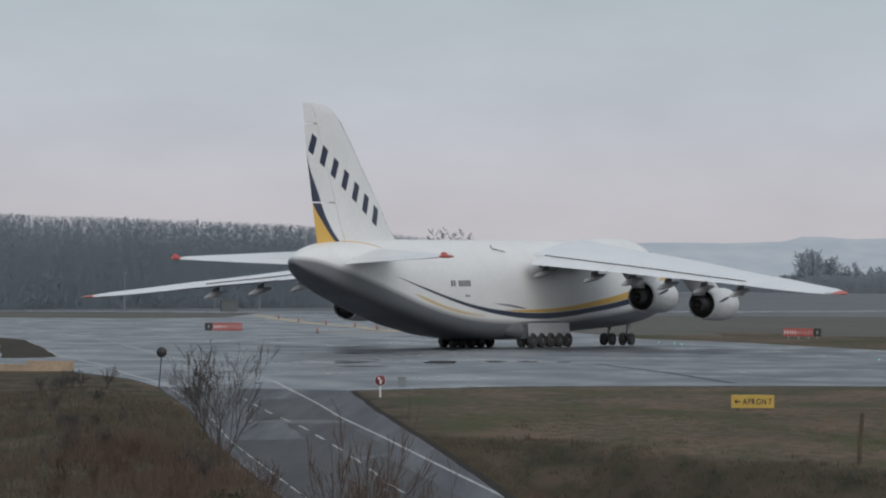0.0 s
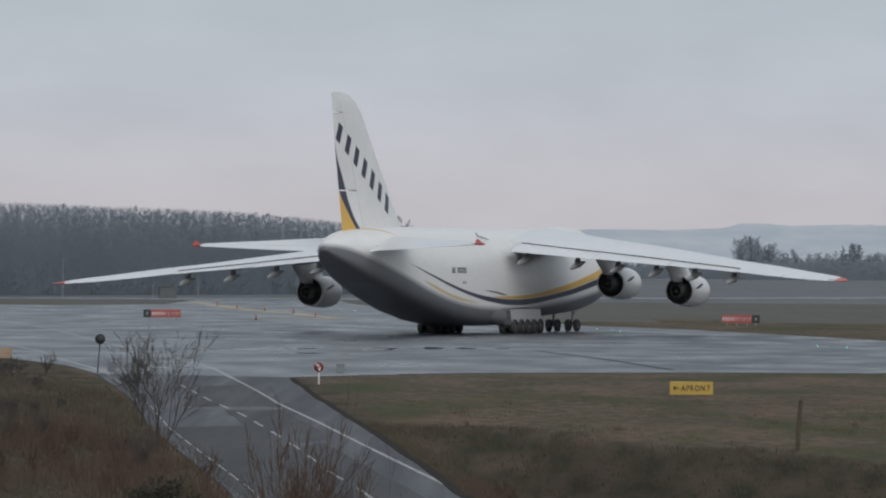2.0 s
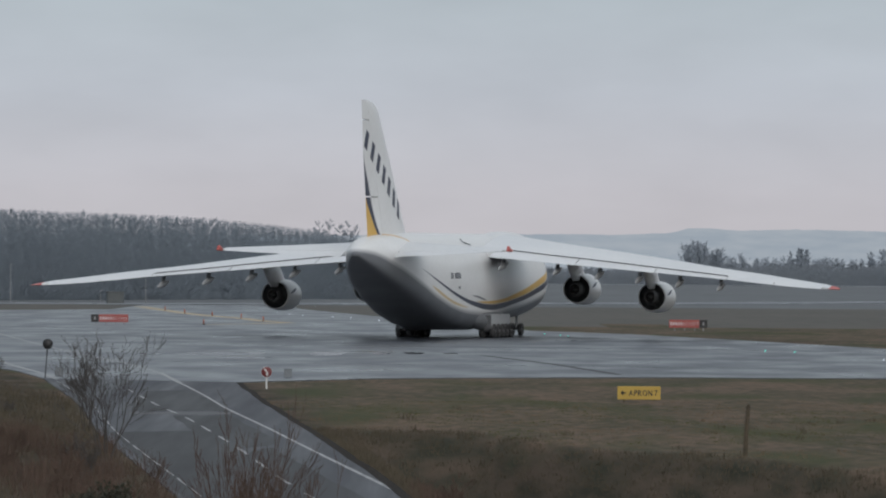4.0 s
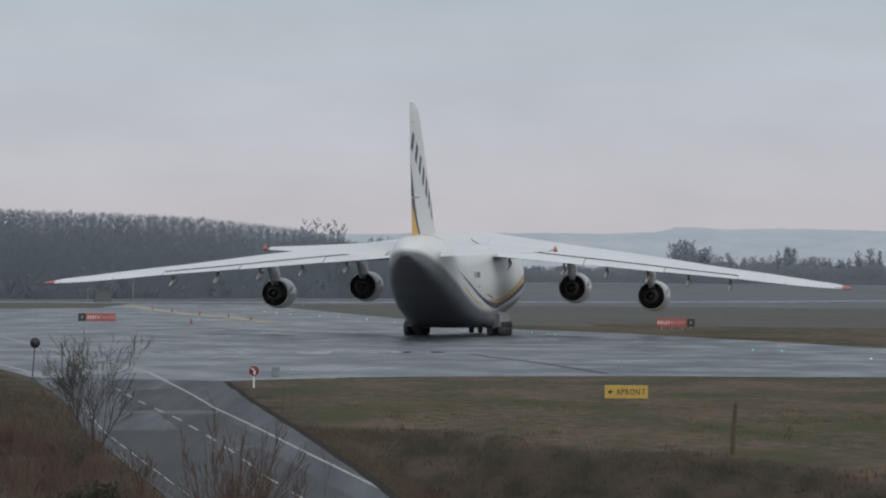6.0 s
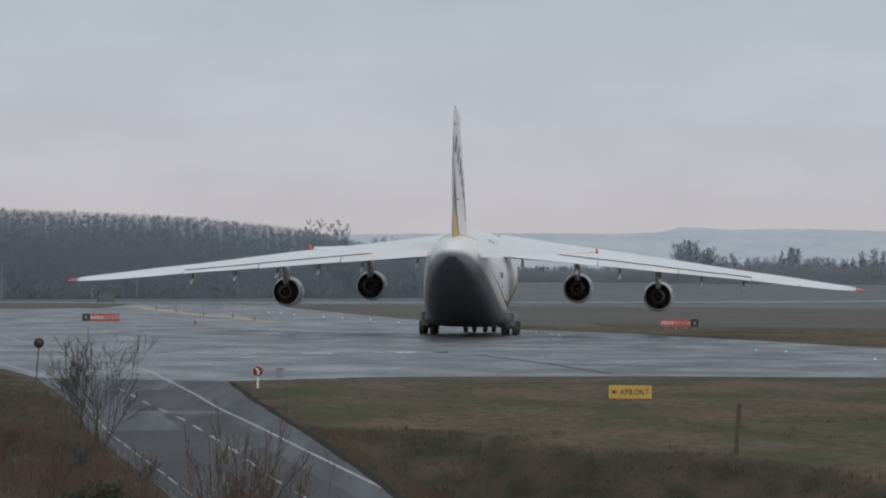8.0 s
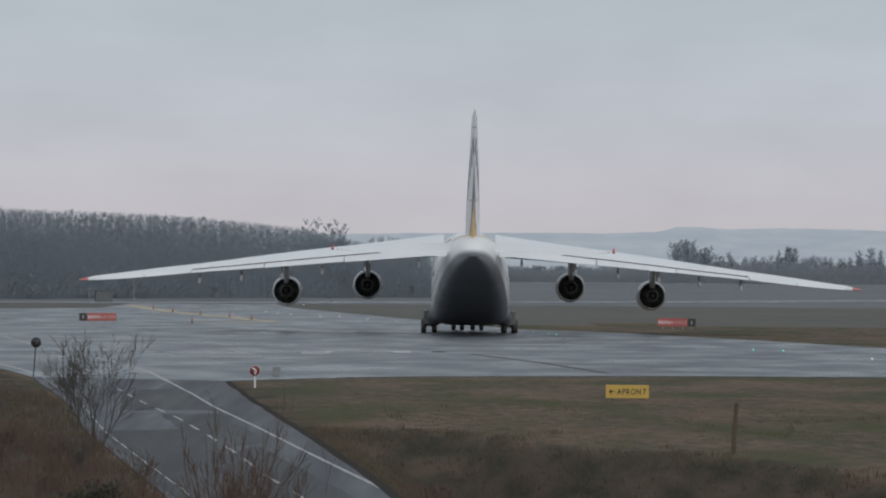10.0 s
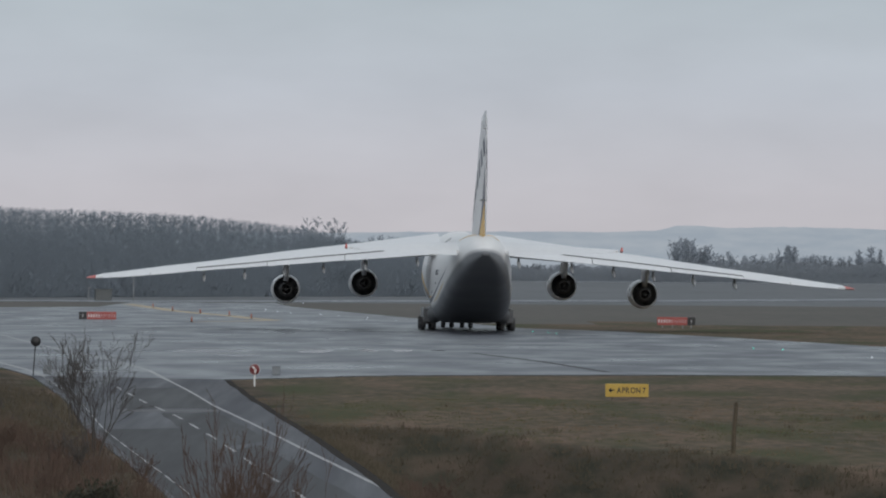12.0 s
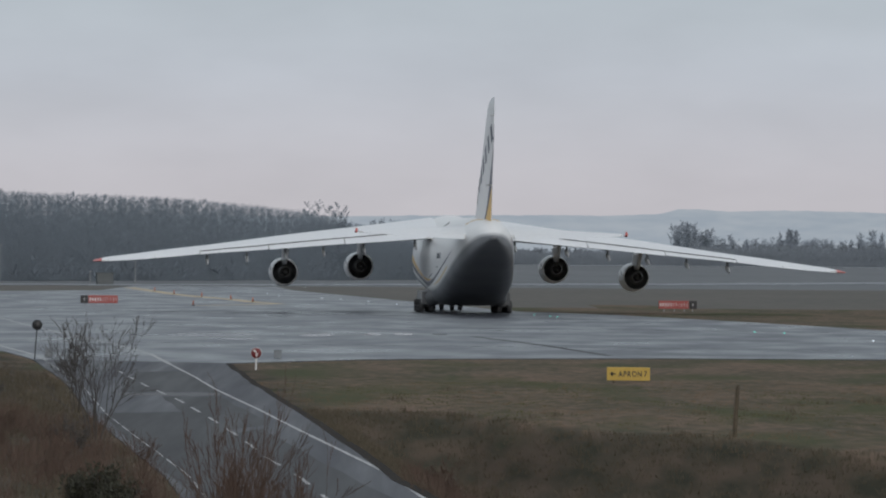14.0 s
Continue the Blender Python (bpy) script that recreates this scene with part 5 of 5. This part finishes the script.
def low_bushes(count, seed, xs, ys, keep, mat, label, heights):
    """Low bare bushes scattered where they may grow."""
    rng = random.Random(seed)
    made = 0
    while made < count:
        x, y = rng.uniform(*xs), rng.uniform(*ys)
        if keep(x, y):
            made += 1
            shrub("bare_bush", x, y, rng.uniform(*heights), rng.randint(5, 8), seed * 100 + made, mat, label, rng.uniform(0.25, 0.6), fine=0.0055, deep=3, fork=0.34, thick=0.007)


low_bushes(22, 5, (-26, -9), (190, 350), lambda x, y: -0.078 * y < x < at_y(LEFT_EDGE, y) - 1.5, M_TWIG, "low tangled dark bush in rough grass", (0.7, 1.5))
low_bushes(14, 6, (-18, -6), (150, 215), lambda x, y: -0.078 * y < x < at_y(LEFT_EDGE, y) - 0.5, M_RUST, "low tangled reddish bush in rough grass", (0.9, 1.6))
low_bushes(9, 7, (1.0, 6.5), (165, 205), lambda x, y: at_y(ROAD_R, y) + 0.5 < x < at_y(ROAD_R, y) + 4, M_RUST, "low tangled reddish bush on the bank", (0.7, 1.3))


def tufts(name, count, xs, ys, mat, label, height, seed, keep, per=5, width=0.02):
    """Thin blades and stalks scattered over the ground, as one mass."""
    rng = np.random.default_rng(seed)
    P, Q, A, B = [], [], [], []
    while count > 0:
        x, y = rng.uniform(*xs), rng.uniform(*ys)
        count -= 1
        if not keep(x, y):
            continue
        z = ground_z(x, y)
        k = rng.uniform(0.5, 1.3) * (1 + 0.6 * noise.noise((x * 0.3, y * 0.1, seed))) * (1 - 0.8 * smooth_step(300, 350, y))
        for _ in range(per):
            d = np.array([rng.normal(0, 0.35), rng.normal(0, 0.35), 1.0]) * height * k * rng.uniform(0.6, 1.1)
            p = np.array([x + rng.normal(0, 0.15), y + rng.normal(0, 0.3), z - 0.03])
            P.append(p), Q.append(p + d), A.append(width), B.append(width * 0.3)
    P, Q, A, B = np.array(P), np.array(Q), np.array(A)[:, None], np.array(B)[:, None]
    t = rng.normal(0, 0.6, (len(P), 1))
    side = np.concatenate([np.cos(t), np.sin(t), np.zeros_like(t)], axis=1)
    v = np.stack([P - side * A, P + side * A, Q + side * B, Q - side * B], axis=1).reshape(-1, 3)
    tagged(new(name, quads_object(name, v, np.arange(len(v)).reshape(-1, 4), mat)), label, "grass", kind="stuff")


M_STRAW = surface("dry_straw_grass", (0.190, 0.140, 0.095), (0.138, 0.104, 0.070), 0.95, 0.07, 0.9)
M_STRAWDARK = surface("rotten_straw_grass", (0.098, 0.084, 0.062), (0.064, 0.058, 0.042), 0.95, 0.1, 0.9)
M_GREENBLADE = surface("dull_green_grass", (0.110, 0.114, 0.056), (0.084, 0.086, 0.042), 0.95, 0.15, 2.0)


def right_field(x, y):
    return x > at_y(ROAD_R, min(y, 359)) + 0.3 and y < 372 + 0.4 * x and abs(x) < 0.085 * y


def left_field(x, y):
    return x < at_y(LEFT_EDGE, y) - 0.2 and x > -0.09 * y


M_DARKBRUSH = surface("wet_dark_scrub", (0.118, 0.098, 0.073), (0.078, 0.069, 0.050), 0.95, 0.2, 2.0)


def bank(x, y):
    return right_field(x, y) and at_y(BRINK, x) - y > 1.0 + 2.0 * noise.noise((x * 0.4, y * 0.1, 9.0))


def patchy(x, y, k):
    return noise.noise((x * 0.25, y * 0.06, k)) + 0.5 * noise.noise((x * 0.9, y * 0.25, k + 3.0))


tufts("grass", 16000, (-10, 30), (200, 388), M_STRAW, "dry straw-coloured grass tufts on the field", 0.07, 31, lambda x, y: right_field(x, y) and not bank(x, y) and patchy(x, y, 2.0) > 0.0, 5, 0.02)
tufts("grass", 16000, (-10, 30), (240, 388), M_GREENBLADE, "dull green grass tufts on the field", 0.06, 32, lambda x, y: right_field(x, y) and not bank(x, y) and patchy(x, y, 2.0) < 0.05, 5, 0.02)
tufts("scrub", 22000, (-6, 24), (150, 262), M_DARKBRUSH, "dark wet scrub and dead grass down the bank", 0.20, 36, bank, 6, 0.016)
tufts("scrub", 9000, (-6, 24), (150, 258), M_STRAWDARK, "matted dead grass down the bank", 0.14, 38, lambda x, y: bank(x, y) and patchy(x, y, 7.0) > 0.12, 6, 0.016)
tufts("scrub", 220, (0, 22), (225, 300), M_DARKBRUSH, "low dark weed clumps on the field", 0.26, 39, lambda x, y: right_field(x, y) and patchy(x, y, 11.0) > 0.25, 14, 0.014)
tufts("grass", 10000, (-38, -4), (150, 424), M_STRAWDARK, "dry rough grass beside the road", 0.13, 33, lambda x, y: left_field(x, y) and patchy(x, y, 5.0) > -0.1, 5, 0.016)
tufts("scrub", 18000, (-38, -4), (150, 424), M_DARKBRUSH, "dark wet scrub beside the road", 0.34, 37, left_field, 5, 0.014)
tufts("brush", 4000, (-24, -4), (150, 240), M_RUST, "tangled reddish brown dead brush", 0.6, 34, lambda x, y: left_field(x, y) and patchy(x, y, 8.0) > 0.05, 11, 0.007)
tufts("brush", 1500, (-30, -5), (165, 330), M_TWIG, "thin dead stalks standing in the scrub", 0.85, 44, lambda x, y: left_field(x, y) and patchy(x, y, 14.0) > 0.0, 3, 0.006)
tufts("brush", 2600, (0.5, 9), (165, 232), M_RUST, "tangled reddish brown dead brush", 0.45, 35, lambda x, y: right_field(x, y) and x < at_y(ROAD_R, y) + 1.2 + 5.5 * smooth_step(235, 180, y), 9, 0.007)


def evergreen(x, y, h, r, seed):
    """A low evergreen bush of many small leaves on thin stems."""
    rng = np.random.default_rng(seed)
    ob = empty("evergreen_bush", pose(x, y, ground_z(x, y) - 0.03), "low dark evergreen bush in brown brush", "bush")
    P, Q = [], []
    for _ in range(26):
        a = rng.random() * 6.283
        P.append((0.1 * math.cos(a), 0.1 * math.sin(a), 0))
        Q.append((r * rng.uniform(0.2, 1) * math.cos(a), r * rng.uniform(0.2, 1) * math.sin(a), h * rng.uniform(0.5, 1)))
    P, Q = np.array(P), np.array(Q)
    part("trunk", quads_object("trunk", *rods_array(P, Q, np.full(26, 0.02), np.full(26, 0.008), 4), M_TWIG), ob)
    n = 1500
    k = rng.integers(0, 26, n)
    c = P[k] + (Q[k] - P[k]) * rng.uniform(0.35, 1.1, (n, 1)) + rng.normal(0, 0.06, (n, 3))
    d = rng.normal(0, 1, (n, 3)) + np.array([0, 0, 0.8])
    d /= np.linalg.norm(d, axis=1, keepdims=True)
    s = np.cross(d, rng.normal(0, 1, (n, 3)))
    s /= np.linalg.norm(s, axis=1, keepdims=True)
    v = np.stack([c, c + d * 0.07 + s * 0.022, c + d * 0.15, c + d * 0.07 - s * 0.022], axis=1).reshape(-1, 3)
    part("crown", quads_object("crown", v, np.arange(4 * n).reshape(n, 4), M_LEAF), ob)


evergreen(-6.85, 150, 1.2, 0.6, 41)
evergreen(-6.35, 148, 0.95, 0.6, 42)
evergreen(-7.3, 151, 0.85, 0.5, 43)


# ---- the airfield set to true size ----
for ob in list(scene.objects):
    if ob.parent is None and ob not in (cam, plane, sun):
        ob.matrix_basis = Matrix.Scale(FIELD, 4) @ ob.matrix_basis

# ---- what moves ----
TAXI = [
    (0.0, -5.70, 542.96, -26.83, -0.65, 0.09), (0.5, -4.52, 544.92, -25.13, -0.66, 0.08), (1.0, -3.35, 546.93, -23.45, -0.66, 0.07),
    (1.5, -2.27, 548.97, -21.61, -0.67, 0.05), (2.0, -1.23, 551.07, -19.94, -0.64, 0.02), (2.5, -0.24, 553.22, -18.25, -0.57, 0.00),
    (3.0, 0.70, 555.42, -16.51, -0.45, -0.01), (3.5, 1.61, 557.67, -14.70, -0.31, -0.02), (4.0, 2.44, 560.02, -13.01, -0.15, -0.02),
    (5.2, 4.16, 565.80, -9.45, -0.06, -0.01),
    (6.5, 5.60, 572.56, -6.18, 0.04, -0.01), (7.0, 6.06, 575.14, -5.02, 0.17, -0.01), (7.5, 6.41, 577.78, -4.08, 0.25, -0.01),
    (8.0, 6.75, 580.49, -3.20, 0.31, -0.01), (9.2, 7.35, 587.10, -1.35, 0.34, -0.01), (10.5, 7.77, 594.46, 0.26, 0.36, -0.02), (11.0, 7.83, 597.26, 0.76, 0.39, -0.02),
    (11.5, 7.89, 600.02, 1.26, 0.41, -0.02), (12.0, 7.94, 602.76, 1.72, 0.44, -0.02), (12.5, 7.95, 605.47, 2.19, 0.46, -0.02),
    (13.0, 7.99, 608.16, 2.69, 0.47, -0.01), (13.5, 7.94, 610.84, 3.08, 0.48, -0.02), (14.0, 7.90, 613.51, 3.48, 0.49, -0.01)]


def motions():
    walk(plane, [(t, pose(x, y, -AXLE_LIFT, roll, -pitch, yaw + 90)) for t, x, y, yaw, roll, pitch in TAXI])
    ts, xs, ys, yaws = ([r[k] for r in TAXI] for k in range(4))
    way, run = [0.0], [ts[0]]
    for k in range(1, 141):
        t = 0.1 * k
        a = radians(float(np.interp(t - 0.05, ts, yaws)))
        dx = float(np.interp(t, ts, xs) - np.interp(t - 0.1, ts, xs))
        dy = float(np.interp(t, ts, ys) - np.interp(t - 0.1, ts, ys))
        way.append(way[-1] + max(0.0, -dx * math.sin(a) + dy * math.cos(a)))
        run.append(t)
    for wh, x, y, r in WHEELS:
        rows = []
        k = 0.0
        while k < 14.0 + 1e-6:
            rows.append((k, pose(x, y, r + AXLE_LIFT, 0, math.degrees(float(np.interp(k, run, way)) / r), 0)))
            k += 0.125
        walk(wh, rows)


motions()
